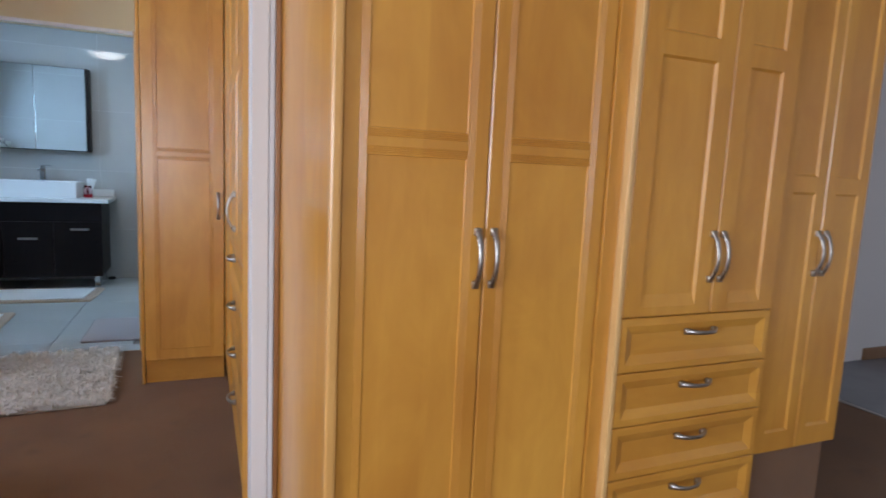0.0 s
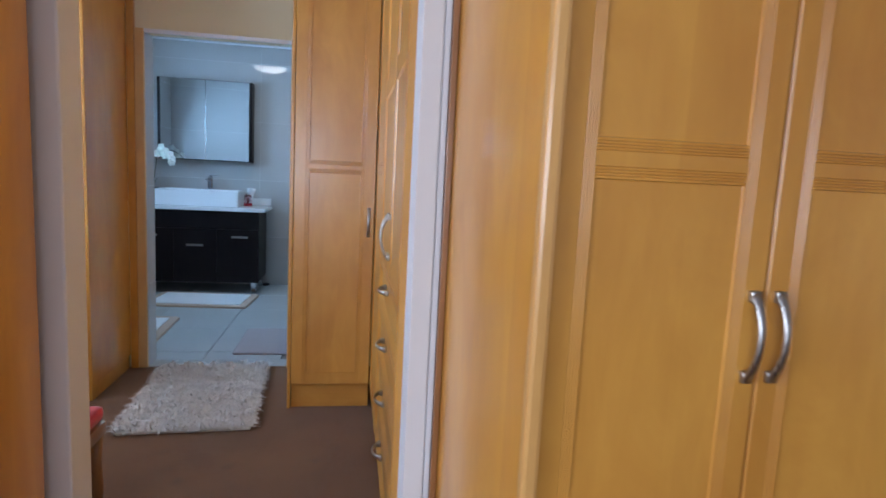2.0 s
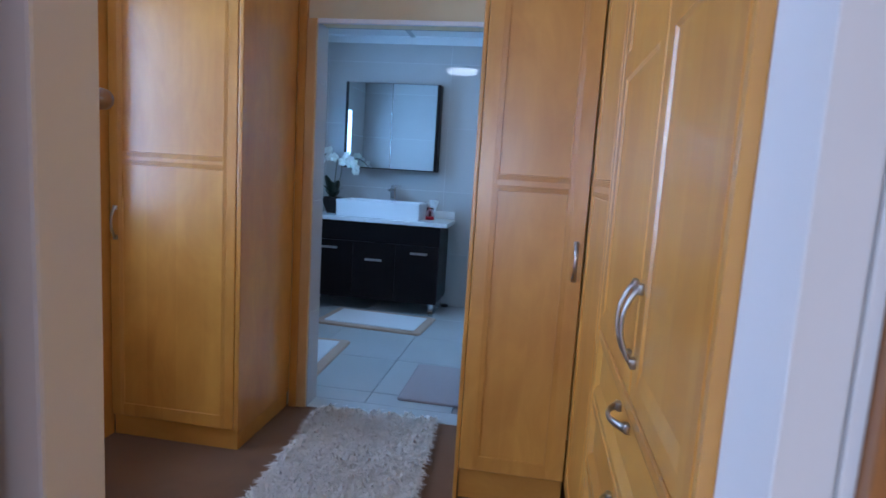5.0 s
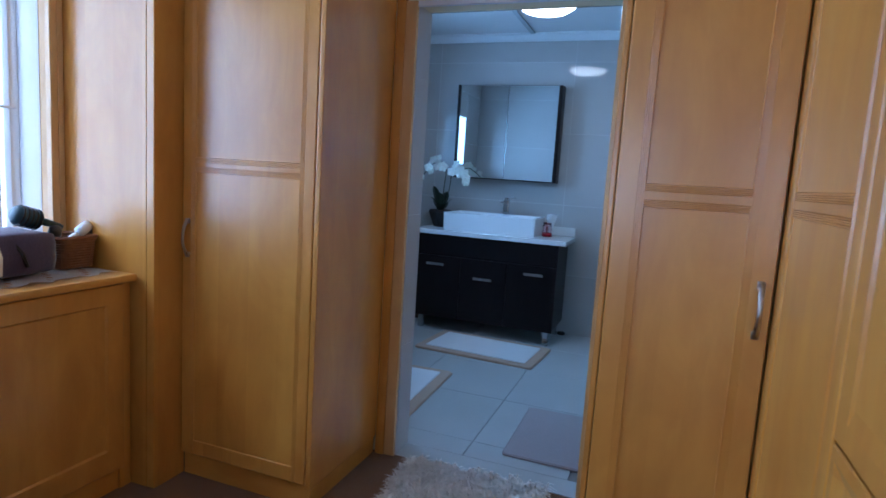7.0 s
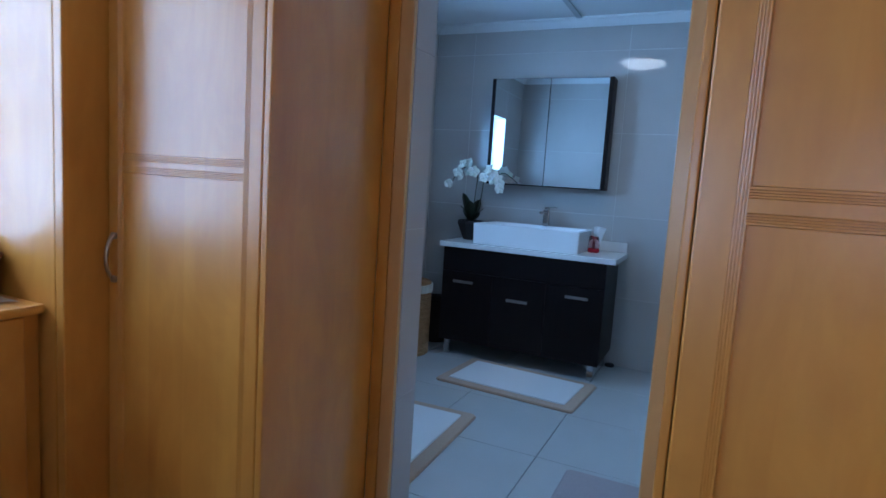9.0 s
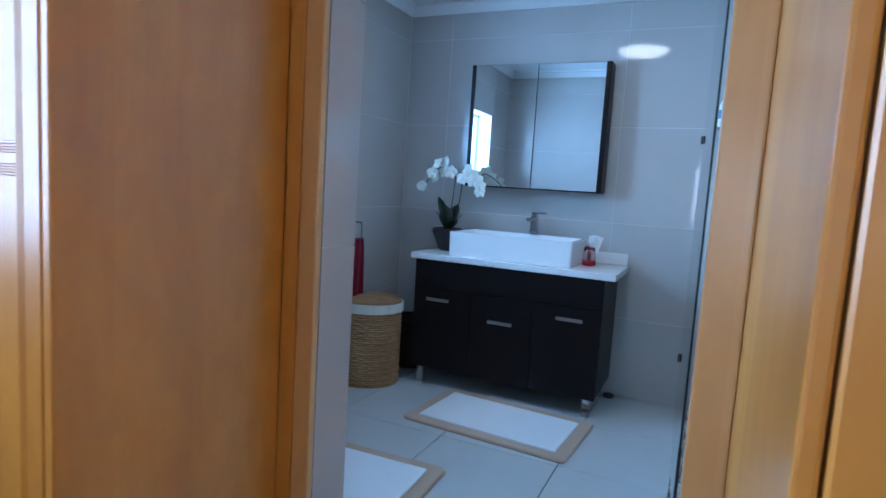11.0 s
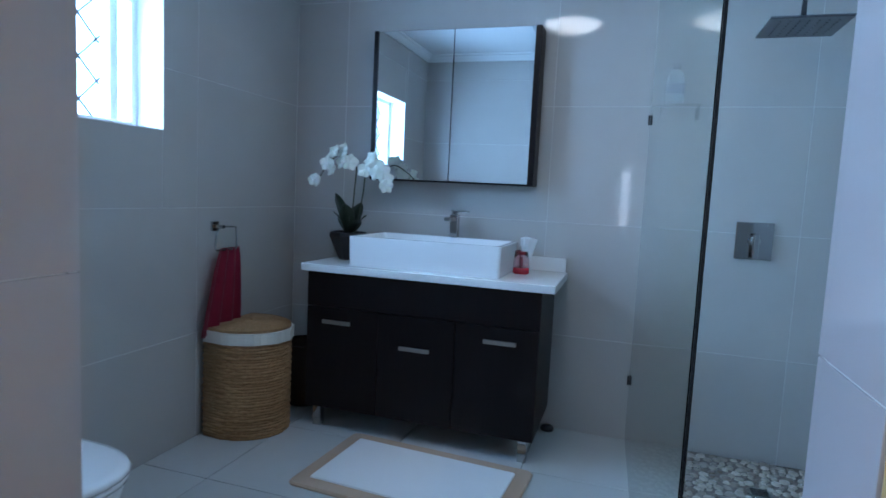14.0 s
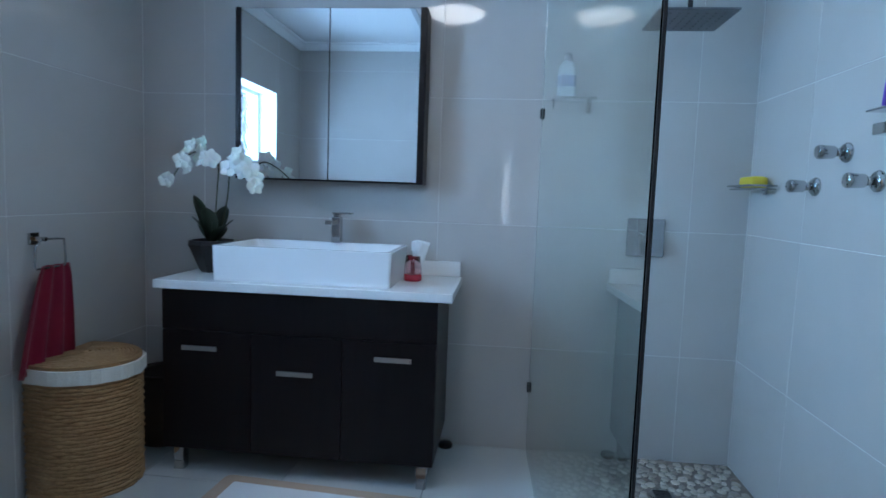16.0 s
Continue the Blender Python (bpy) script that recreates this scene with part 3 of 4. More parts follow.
structure("door_filler_trim", boxes((-0.901, DX0 - 0.053, 4.764, YD - 0.001, 0, TOP), bevel=0.002), maple, "maple filler strip between cupboard and door casing", "trim")

# window bay of the dressing room: desk, side panels, barred window
bay = thing("bay_side_panel", pose(0, 0, 0), "maple side panel between desk and tall cupboard", "panel")
part("board", boxes((-2.0, -1.572, 4.085, 4.103, 0.0, TOP), bevel=0.001), maple, bay)
part("post", boxes((-1.570, -1.532, 4.085, 4.242, 0.0, TOP), bevel=0.004), maple, bay)
bay2 = thing("bay_side_panel", pose(0, 0, 0), "maple side panel at the near end of the desk", "panel")
part("board", boxes((-2.098, -1.572, 2.625, 2.643, 0.0, TOP), bevel=0.001), maple, bay2)
desk = thing("dressing_table", pose(-1.62, 2.65, 0, 0, 0, 90), "built-in maple dressing table with panelled front under the window", "dressing table")
part("top", boxes((0, 1.43, -0.012, 0.478, 0.832, 0.862), bevel=0.010), maple_lying, desk)
door(desk, 0.0, 0.71, 0.10, 0.83, [], "left", handle=False, stile=0.07, bottom=0.09, slope=0.008)
door(desk, 0.71, 1.38, 0.10, 0.83, [], "right", handle=False, stile=0.07, bottom=0.09, slope=0.008)
part("filler", boxes((1.382, 1.432, 0.03, 0.05, 0.0, 0.83), bevel=0.002), maple, desk)
part("plinth", boxes((0.0, 1.38, 0.04, 0.06, 0.0, 0.099)), maple_lying, desk)
structure("window_board_trim", boxes((-2.12, -2.00, 2.66, 4.084, 0.85, 0.95), bevel=0.003), maple_pale, "maple board below the window", "window sill")
structure("window_jamb_trim", boxes((-2.12, -1.995, 4.062, 4.084, 0.951, TOP), (-2.02, -1.995, 4.03, 4.061, 0.951, TOP), bevel=0.004), maple_pale, "maple trim beside the dressing room window", "trim")


def lattice(bm, y0, y1, z0, z1, x, pitch, r=0.012, rake=1.0):
    """Crossed diagonal bars clipped to the opening, in the plane x."""
    def clip(c, s):
        pts = []
        for y in (y0, y1):
            z = s * (y - y0) + c
            if z0 <= z <= z1:
                pts.append((y, z))
        for z in (z0, z1):
            y = y0 + (z - c) / s
            if y0 < y < y1:
                pts.append((y, z))
        return pts[:2]
    for s in (rake, -rake):
        c = z0 - rake * (y1 - y0)
        while c < z1 + rake * (y1 - y0):
            p = clip(c, s)
            if len(p) == 2 and abs(p[0][0] - p[1][0]) > 0.02:
                dx = 0.004 if s > 0 else -0.004
                sweep(bm, [(x + dx, *p[0]), (x + dx, *p[1])], r, 6, flat=0.5)
            c += pitch
    return bm


def casement(name, x, y0, y1, z0, z1, mullions, label, pitch, bar=0.012):
    w = thing(name, pose(0, 0, 0), label, "window", kind="structure")
    b = 0.028
    part("window_frame", boxes((x - 0.02, x + 0.02, y0, y0 + b, z0, z1), (x - 0.02, x + 0.02, y1 - b, y1, z0, z1), (x - 0.02, x + 0.02, y0 + b, y1 - b, z0, z0 + b), (x - 0.02, x + 0.02, y0 + b, y1 - b, z1 - b, z1), bevel=0.004), window_steel, w)
    edges = [y0 + b] + mullions + [y1 - b]
    for m in mullions:
        part("mullion", boxes((x - 0.018, x + 0.018, m - 0.016, m + 0.016, z0 + b, z1 - b), bevel=0.004), window_steel, w)
    for a, c in zip(edges, edges[1:]):
        p = part("pane", boxes((x - 0.003, x + 0.003, a, c, z0 + b, z1 - b)), window_glass, w)
        p.visible_shadow = False
    part("burglar_bars", lattice(bmesh.new(), y0 + 0.04, y1 - 0.12, z0 + 0.03, z1 - 0.03, x - 0.06, pitch, bar), bar_steel, w, "diamond lattice of steel bars, coloured dark as if backlit")
    return w


dw = casement("window_dressing", -2.24, WY0, WY1, WZ0, WZ1, [3.62], "white steel window with diamond burglar bars, daylight behind", 0.28)
part("stay_bar", sweep(bmesh.new(), [(-2.20, 3.70, 1.46), (-2.10, 3.97, 1.46)], 0.006, 6), window_steel, dw)
part("open_sash", boxes((-2.23, -2.19, 3.93, 3.965, 0.98, 2.2), (-2.20, -2.16, 3.985, 4.0, 0.98, 2.2), bevel=0.004), window_steel, dw)
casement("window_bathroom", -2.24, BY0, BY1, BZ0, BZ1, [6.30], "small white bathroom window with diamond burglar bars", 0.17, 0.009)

# on the desk
runner = bmesh.new()
n = 40
grid = [[runner.verts.new((-2.00 + 0.33 * i / 8 + (0.014 * math.sin(j * 2.1) if i == 8 else 0), 2.9 + 1.14 * j / n, 0.8645 + 0.0035 * math.sin(j * 1.3 + i) + (0.004 if i == 8 else 0))) for j in range(n + 1)] for i in range(9)]
for i in range(8):
    for j in range(n):
        runner.faces.new((grid[i][j], grid[i + 1][j], grid[i + 1][j + 1], grid[i][j + 1]))
bmesh.ops.solidify(runner, geom=runner.faces[:], thickness=0.002)
tagged(obj("table_runner", runner, lace_cloth), "cream lace runner with scalloped edge on the dressing table", "table runner")

bag = thing("toiletry_bag", pose(-1.86, 3.73, 0.871, 0, 0, 8), "soft dark purple zipped bag on the lace runner", "bag")
bm = boxes((-0.11, 0.11, -0.15, 0.15, 0, 0.155), bevel=0.05)
bmesh.ops.subdivide_edges(bm, edges=bm.edges[:], cuts=1, use_grid_fill=True)
for v in bm.verts:
    v.co += Vector((noise.noise(v.co * 9), noise.noise(v.co * 9 + Vector((7, 0, 0))), 0.6 * noise.noise(v.co * 11))) * 0.014
    v.co.z = max(v.co.z, 0.0)
part("body", bm, purple_cloth, bag, smooth=True)
part("zip", sweep(bmesh.new(), [(0.112, 0.02, 0.04), (0.118, 0.0, 0.08), (0.10, -0.02, 0.125), (0.05, -0.03, 0.155)], 0.006, 6), black_plastic, bag, "dark zip")
part("strap", sweep(bmesh.new(), [(0.118, -0.09, 0.02), (0.122, -0.09, 0.08), (0.10, -0.09, 0.14), (0.0, -0.09, 0.166)], 0.014, 6, flat=0.2), liner_cloth, bag, "pale seam strip")

wb = thing("wicker_basket", pose(-1.885, 3.995, 0.871), "small brown wicker basket of hair brushes on the desk", "basket")


def rounded(w, d, r, k=5):
    out = []
    for cx, cy, a0 in ((w / 2 - r, d / 2 - r, 0), (-w / 2 + r, d / 2 - r, 90), (-w / 2 + r, -d / 2 + r, 180), (w / 2 - r, -d / 2 + r, 270)):
        out += [(cx + r * math.cos(radians(a0 + 90 * i / k)), cy + r * math.sin(radians(a0 + 90 * i / k))) for i in range(k + 1)]
    return out


for i in range(11):
    s = 0.88 + 0.012 * i
    part("weaver", sweep(bmesh.new(), [(x * s, y * s, 0.006 + i * 0.0098) for x, y in rounded(0.17, 0.15, 0.03)], 0.0052, 5, True), wicker, wb)
part("rim", sweep(bmesh.new(), [(x * 1.03, y * 1.03, 0.115) for x, y in rounded(0.17, 0.15, 0.03)], 0.009, 6, True), wicker, wb)
part("bottom", extrude_outline(bmesh.new(), [(x * 0.86, y * 0.86) for x, y in rounded(0.17, 0.15, 0.03)], 0.0, 0.006), wicker, wb)
for k_, (x, y) in enumerate(rounded(0.17, 0.15, 0.03)[::2]):
    part("stake", sweep(bmesh.new(), [(x * 0.9, y * 0.9, 0.0), (x * 1.01, y * 1.01, 0.118)], 0.0035, 5), wicker, wb)


def brush(m, mat, label, long=0.2):
    b = thing("hair_brush", m, label, "hair brush", "brushes in the basket")
    part("handle", sweep(bmesh.new(), [(0, 0, 0), (0, 0, long * 0.35), (0, 0, long * 0.5)], [0.009, 0.011, 0.008], 10), mat, b, smooth=True)
    part("head", lathe(bmesh.new(), [(0.008, long * 0.5), (0.021, long * 0.56), (0.023, long * 0.75), (0.021, long * 0.94), (0.006, long)], 14), mat, b, smooth=True)
    return b


brush(pose(-1.93, 3.97, 0.93, 15, 40, 0), black_plastic, "black plastic hair brush leaning in the basket", 0.13)
brush(pose(-1.88, 4.02, 0.95, -52, 8, 0), black_plastic, "black hair brush lying across the basket", 0.12)
brush(pose(-1.87, 3.98, 0.96, -58, 0, 0), white_plastic, "pale grey hair brush with black end", 0.13)
drier = thing("round_brush", pose(-1.885, 3.86, 1.062, -108, 0, -6), "dark teal vented round brush lying on the bag", "hair brush")
part("barrel", lathe(bmesh.new(), [(0.022, -0.055), (0.034, -0.045), (0.037, 0.0), (0.034, 0.035), (0.016, 0.045)], 16), teal_plastic, drier, smooth=True)
part("grip", lathe(bmesh.new(), [(0.012, 0.046), (0.014, 0.06), (0.011, 0.11), (0.007, 0.125)], 12), teal_plastic, drier, smooth=True)
part("band", lathe(bmesh.new(), [(0.0172, 0.036), (0.0175, 0.0445)], 14), white_plastic, drier)
for i in range(5):
    part("ridge", lathe(bmesh.new(), [(0.0385, -0.036 + i * 0.015), (0.0395, -0.033 + i * 0.015), (0.0385, -0.030 + i * 0.015)], 16), black_plastic, drier)
cup = thing("glass_jar", pose(-1.82, 3.58, 0.871), "small clear jar on the lace runner", "jar")
part("jar", lathe(bmesh.new(), [(0.025, 0), (0.028, 0.01), (0.028, 0.07), (0.022, 0.08)], 16), white_plastic, cup, smooth=True)

# red-cushioned stool behind the wall end
st = thing("stool", pose(-0.60, 3.02, 0), "wooden stool with a red crocheted cushion", "stool")
bm = boxes((-0.17, 0.17, -0.17, 0.17, 0.30, 0.355), bevel=0.02)
part("seat", bm, stool_wood, st)
bm = boxes((-0.165, 0.165, -0.165, 0.165, 0.356, 0.41), bevel=0.024)
part("cushion", bm, red_weave, st, "crimson crocheted cushion", True)
for x, y in ((-1, -1), (1, -1), (1, 1), (-1, 1)):
    part("leg", lathe(bmesh.new(), [(0.016, 0), (0.022, 0.1), (0.018, 0.20), (0.023, 0.30)], 10, (0.14 * x, 0.14 * y)), stool_wood, st, smooth=True)
for y in (-1, 1):
    part("rail", boxes((-0.125, 0.125, 0.14 * y - 0.012, 0.14 * y + 0.012, 0.13, 0.16), bevel=0.004), stool_wood, st)
cl = thing("plastic_clip", pose(-0.52, 2.93, 0.4115), "small green plastic clip lying on the stool cushion", "clip")
part("body", boxes((-0.02, 0.02, -0.03, 0.03, 0, 0.045), bevel=0.01), green_plastic, cl)

# shaggy rug before the doorway
rug = thing("shaggy_rug", pose(-0.375, 4.30, 0, 0, 0, 3.5), "off-white shaggy rug, flattened, on brown carpet", "rug")
part("backing", boxes((-0.30, 0.30, -0.47, 0.47, 0.0, 0.014), bevel=0.005), liner_cloth, rug)
rng = np.random.default_rng(4)
NB = 17000
bx, by = rng.uniform(-0.297, 0.297, NB), rng.uniform(-0.467, 0.467, NB)
edge = rng.random(NB) < 0.10
bx = np.where(edge, np.sign(bx) * 0.297, bx)
ang = rng.uniform(0, 2 * np.pi, NB)
lean = rng.uniform(0.016, 0.06, NB)
tall = rng.uniform(0.006, 0.024, NB) * (1.0 + 0.9 * np.sin(bx * 61 + 2 * np.sin(by * 37)) * np.sin(by * 53 + bx * 17))
wid = rng.uniform(0.0025, 0.0062, NB)
ca, sa = np.cos(ang), np.sin(ang)
base = np.stack([bx, by, np.full(NB, 0.012)], 1)
side = np.stack([-sa * wid, ca * wid, np.zeros(NB)], 1)
mid = base + np.stack([ca * lean * 0.4, sa * lean * 0.4, tall], 1)
tip = base + np.stack([ca * lean, sa * lean, tall * rng.uniform(0.3, 1.0, NB)], 1)
tip[:, 2] = np.maximum(tip[:, 2], 0.004)
verts = np.stack([base - side, base + side, mid + side, mid - side, tip], 1).reshape(-1, 3)
ids = np.arange(NB) * 5
faces = [tuple(int(v) for v in q) for q in np.stack([ids, ids + 1, ids + 2, ids + 3], 1)] + [tuple(int(v) for v in q) for q in np.stack([ids + 3, ids + 2, ids + 4], 1)]
me = bpy.data.meshes.new("pile")
me.from_pydata(verts.tolist(), [], faces)
me.materials.append(shag_yarn)
pile_ob = new("pile", me)
pile_ob.parent = rug
tagged(pile_ob, "long tangled white yarn", kind="stuff")

# ---- bathroom things ----
VX0, VX1, VY = -1.672, -0.480, 6.965
van = thing("vanity_unit", pose(0, 0, 0), "dark espresso vanity unit with three doors on chrome legs", "vanity")
part("body", boxes((VX0, VX1, VY + 0.02, 7.475, 0.125, 0.822), bevel=0.002), espresso, van)
part("apron", boxes((VX0, VX1, VY, VY + 0.019, 0.645, 0.82), bevel=0.002), espresso, van)
w3_ = (VX1 - VX0) / 3
for i in range(3):
    a = VX0 + w3_ * i
    d = part("door", boxes((a + 0.0015, a + w3_ - 0.0015, VY - 0.001, VY + 0.019, 0.118, 0.641), bevel=0.002), espresso, van)
    zc = 0.572 if i != 1 else 0.485
    c = a + w3_ * (0.44 if i == 0 else 0.5 if i == 1 else 0.55)
    part("handle", boxes((c - 0.078, c + 0.078, VY - 0.022, VY - 0.014, zc - 0.010, zc + 0.010), (c - 0.070, c - 0.060, VY - 0.014, VY, zc - 0.006, zc + 0.006), (c + 0.060, c + 0.070, VY - 0.014, VY, zc - 0.006, zc + 0.006), bevel=0.002), nickel, d, "flat satin metal handle")
for x in (VX0 + 0.03, VX1 - 0.075):
    for y in (VY + 0.03, 7.40):
        part("leg", boxes((x, x + 0.045, y, y + 0.045, 0, 0.124), bevel=0.003), chrome, van, "square chrome leg")
ct = thing("countertop", pose(0, 0, 0), "white quartz countertop with low upstand on the vanity", "countertop")
part("slab", boxes((-1.70, -0.42, 6.94, 7.478, 0.823, 0.860), bevel=0.004), quartz, ct)
part("upstand", boxes((-1.70, -0.43, 7.458, 7.478, 0.861, 0.935), bevel=0.003), quartz, ct)

basin = thing("basin", pose(0, 0, 0.861), "rectangular white ceramic vessel basin on the countertop", "basin")
bm = bmesh.new()
o = rounded(0.78, 0.42, 0.012, 3)
i_ = rounded(0.735, 0.375, 0.03, 3)
i2 = rounded(0.60, 0.26, 0.04, 3)
rings = []
for pts, z, s in ((o, 0.0, 0.985), (o, 0.004, 0.99), (o, 0.146, 1.0), (o, 0.150, 0.995), (i_, 0.150, 1.0), (i_, 0.144, 0.99), (i2, 0.045, 1.0), (i2, 0.038, 0.8)):
    rings.append([bm.verts.new((-1.075 + x * s, 7.205 + y * s, z)) for x, y in pts])
for a, b in zip(rings, rings[1:]):
    for j in range(len(a)):
        bm.faces.new((a[j], a[(j + 1) % len(a)], b[(j + 1) % len(a)], b[j]))
bm.faces.new(rings[-1])
bm.faces.new(rings[0][::-1])
part("bowl", bm, ceramic, basin)
part("waste", lathe(bmesh.new(), [(0.03, 0.038), (0.03, 0.043), (0.012, 0.045)], 18, (-1.075, 7.205)), chrome, basin, "chrome waste")
tap = thing("basin_tap", pose(-1.03, 7.385, 1.011), "square chrome mixer tap with flat lever on the basin", "tap")
part("body", boxes((-0.022, 0.022, -0.022, 0.022, 0, 0.125), bevel=0.004), chrome, tap)
part("spout", boxes((-0.018, 0.018, -0.14, -0.0225, 0.09, 0.112), bevel=0.004), chrome, tap)
part("lever", boxes((-0.02, 0.075, -0.02, 0.02, 0.138, 0.147), (-0.014, 0.014, -0.014, 0.014, 0.1255, 0.1375), bevel=0.002), chrome, tap)

cab = thing("mirror_cabinet", pose(0, 0, 0), "two-door mirror cabinet with black sides above the basin", "mirror cabinet")
MX0, MX1, MZ0, MZ1, MY = -1.525, -0.614, 1.303, 2.105, 7.35
part("body", boxes((MX0, MX1, MY + 0.006, 7.478, MZ0, MZ1), bevel=0.002), espresso, cab)
part("side_frame", boxes((MX0, MX0 + 0.026, MY - 0.008, MY + 0.005, MZ0, MZ1), bevel=0.002), espresso, cab)
part("side_frame", boxes((MX1 - 0.030, MX1, MY - 0.008, MY + 0.005, MZ0, MZ1), bevel=0.002), espresso, cab)
mid_x = (MX0 + MX1) / 2
for a, b in ((MX0 + 0.027, mid_x - 0.002), (mid_x + 0.002, MX1 - 0.031)):
    part("mirror_door", boxes((a, b, MY - 0.003, MY + 0.004, MZ0 + 0.008, MZ1 - 0.004), bevel=0.001), mirror_silver, cab, "clear mirror door")

# orchid in a black faceted pot
orch = thing("orchid", pose(-1.585, 7.24, 0.861), "white artificial orchid in a black faceted pot", "potted plant")
part("pot", lathe(bmesh.new(), [(0.05, 0), (0.06, 0.01), (0.112, 0.13), (0.108, 0.15), (0.098, 0.15), (0.09, 0.125)], 8), black_ceramic, orch)
rng2 = random.Random(5)
for a, length, up in ((20, 0.15, 0.9), (80, 0.17, 1.3), (150, 0.16, 0.8), (215, 0.15, 1.0), (280, 0.17, 1.25), (330, 0.14, 0.7), (250, 0.19, 1.5)):
    bm = bmesh.new()
    rows = []
    for i in range(9):
        s = i / 8
        wdt = 0.040 * math.sin(math.pi * min(1, 0.10 + s * 0.84)) ** 0.7 * (1 - s ** 10)
        r = 0.015 + length * s * 0.50
        z = 0.14 + length * 1.15 * up * (s - 0.35 * s * s)
        rows.append([bm.verts.new((r, wdt * k_, z + 0.006 * abs(k_))) for k_ in (-1, 0, 1)])
    for p, q in zip(rows, rows[1:]):
        for j in range(2):
            bm.faces.new((p[j], p[j + 1], q[j + 1], q[j]))
    bmesh.ops.rotate(bm, verts=bm.verts, matrix=Matrix.Rotation(radians(a), 3, "Z"))
    bmesh.ops.solidify(bm, geom=bm.faces[:], thickness=0.002)
    part("leaf", bm, leaf_green, orch, smooth=True)


def flower(at, m, size):
    bm = bmesh.new()
    for i, (a, w, l) in enumerate(((90, 0.5, 1.0), (162, 0.72, 1.0), (18, 0.72, 1.0), (234, 0.5, 0.95), (306, 0.5, 0.95))):
        rows = []
        for j in range(5):
            s = j / 4
            wd = size * 0.5 * w * math.sin(math.pi * (0.1 + 0.82 * s)) + 0.001
            rows.append([bm.verts.new(Matrix.Rotation(radians(a), 3, "Z") @ Vector((size * l * (0.06 + 0.94 * s) * 0.62, wd * k_, size * (0.10 * s * s - 0.12 * abs(k_)) + 0.002 * i))) for k_ in (-1, 0, 1)])
        for p, q in zip(rows, rows[1:]):
            for j in range(2):
                bm.faces.new((p[j], p[j + 1], q[j + 1], q[j]))
    box(bm, -size * 0.07, size * 0.07, -size * 0.16, size * 0.05, 0.0, size * 0.16, size * 0.03)
    f = part("flower", bm, petal, orch, smooth=True)
    f.matrix_basis = Matrix.Translation(at) @ m


def arch(points, count, spread):
    pts = []
    P = [Vector(p) for p in points]
    for i in range(len(P) - 1):
        a, b, c, d = P[max(i - 1, 0)], P[i], P[i + 1], P[min(i + 2, len(P) - 1)]
        for j in range(8):
            s = j / 8
            pts.append(0.5 * ((2 * b) + (c - a) * s + (2 * a - 5 * b + 4 * c - d) * s * s + (3 * b - a - 3 * c + d) * s ** 3))
    pts.append(P[-1])
    part("stem", sweep(bmesh.new(), pts, 0.0035, 6), stem_green, orch, smooth=True)
    tail = pts[-count * 3:]
    for i in range(count + 1):
        p = tail[int(i / count * (len(tail) - 1))]
        off = Vector((rng2.uniform(-1, 1) * 0.022, -0.022 - rng2.random() * 0.02, (0.012 if i % 2 else -0.038) + rng2.uniform(-0.012, 0.012)))
        m = pose(0, 0, 0, 80 + rng2.uniform(-18, 18), rng2.uniform(-20, 20), rng2.uniform(-spread, spread))
        flower(p + off, m, 0.075 - 0.014 * i / count)


arch([(0.0, 0.0, 0.12), (0.025, -0.01, 0.36), (0.035, -0.02, 0.52), (-0.02, -0.03, 0.565), (-0.10, -0.05, 0.53), (-0.165, -0.07, 0.42)], 7, 40)
arch([(0.02, 0.01, 0.12), (0.07, 0.0, 0.34), (0.09, -0.01, 0.47), (0.14, -0.03, 0.53), (0.21, -0.05, 0.50), (0.27, -0.08, 0.44)], 6, 40)

# tumbler with toothbrushes
pink_glass = glass("pink_glass", (0.97, 0.80, 0.84))
tum = thing("toothbrush_tumbler", pose(-0.635, 7.27, 0.861), "red glass tumbler holding toothbrushes on the countertop", "tumbler")
part("glass", lathe(bmesh.new(), [(0.041, 0.031), (0.039, 0.07), (0.034, 0.115), (0.0325, 0.115), (0.0375, 0.07), (0.0395, 0.031)], 20, cap=False), pink_glass, tum, "clear pinkish glass side", True).visible_shadow = False
k = Mat("red_glass_base", (0.55, 0.025, 0.05), 0.12)
k.b.inputs["Transmission Weight"].default_value = 0.35
part("red_base", lathe(bmesh.new(), [(0.039, 0), (0.042, 0.005), (0.041, 0.0305), (0.034, 0.0305)], 20), k.m, tum, "red glass base", True)
part("wrapper", lathe(bmesh.new(), [(0.010, 0.0308), (0.012, 0.06), (0.010, 0.09)], 9), Mat("red_wrap", (0.16, 0.01, 0.03), 0.4).m, tum, "crimson tube")
for i, (a, b) in enumerate(((10, 10), (14, 70), (9, 150))):
    tb = thing("toothbrush", pose(-0.635, 7.27, 0.90, a * math.cos(radians(b)), a * math.sin(radians(b)), 0), "white plastic toothbrush standing in the tumbler", "toothbrush", "toothbrushes")
    part("shaft", sweep(bmesh.new(), [(0, 0, 0.0), (0, 0, 0.08), (0, 0, 0.125)], [0.004, 0.005, 0.0035], 6), white_plastic, tb)
    part("bristles", boxes((-0.009, 0.009, -0.014, 0.0, 0.105, 0.148), bevel=0.003), white_plastic, tb)

tube = thing("toothpaste_tube", pose(-0.622, 7.275, 0.895, 4, 13, 20), "white toothpaste tube leaning in the red tumbler", "toothpaste")
part("cap", lathe(bmesh.new(), [(0.010, 0), (0.012, 0.004), (0.011, 0.022)], 12), white_plastic, tube, smooth=True)
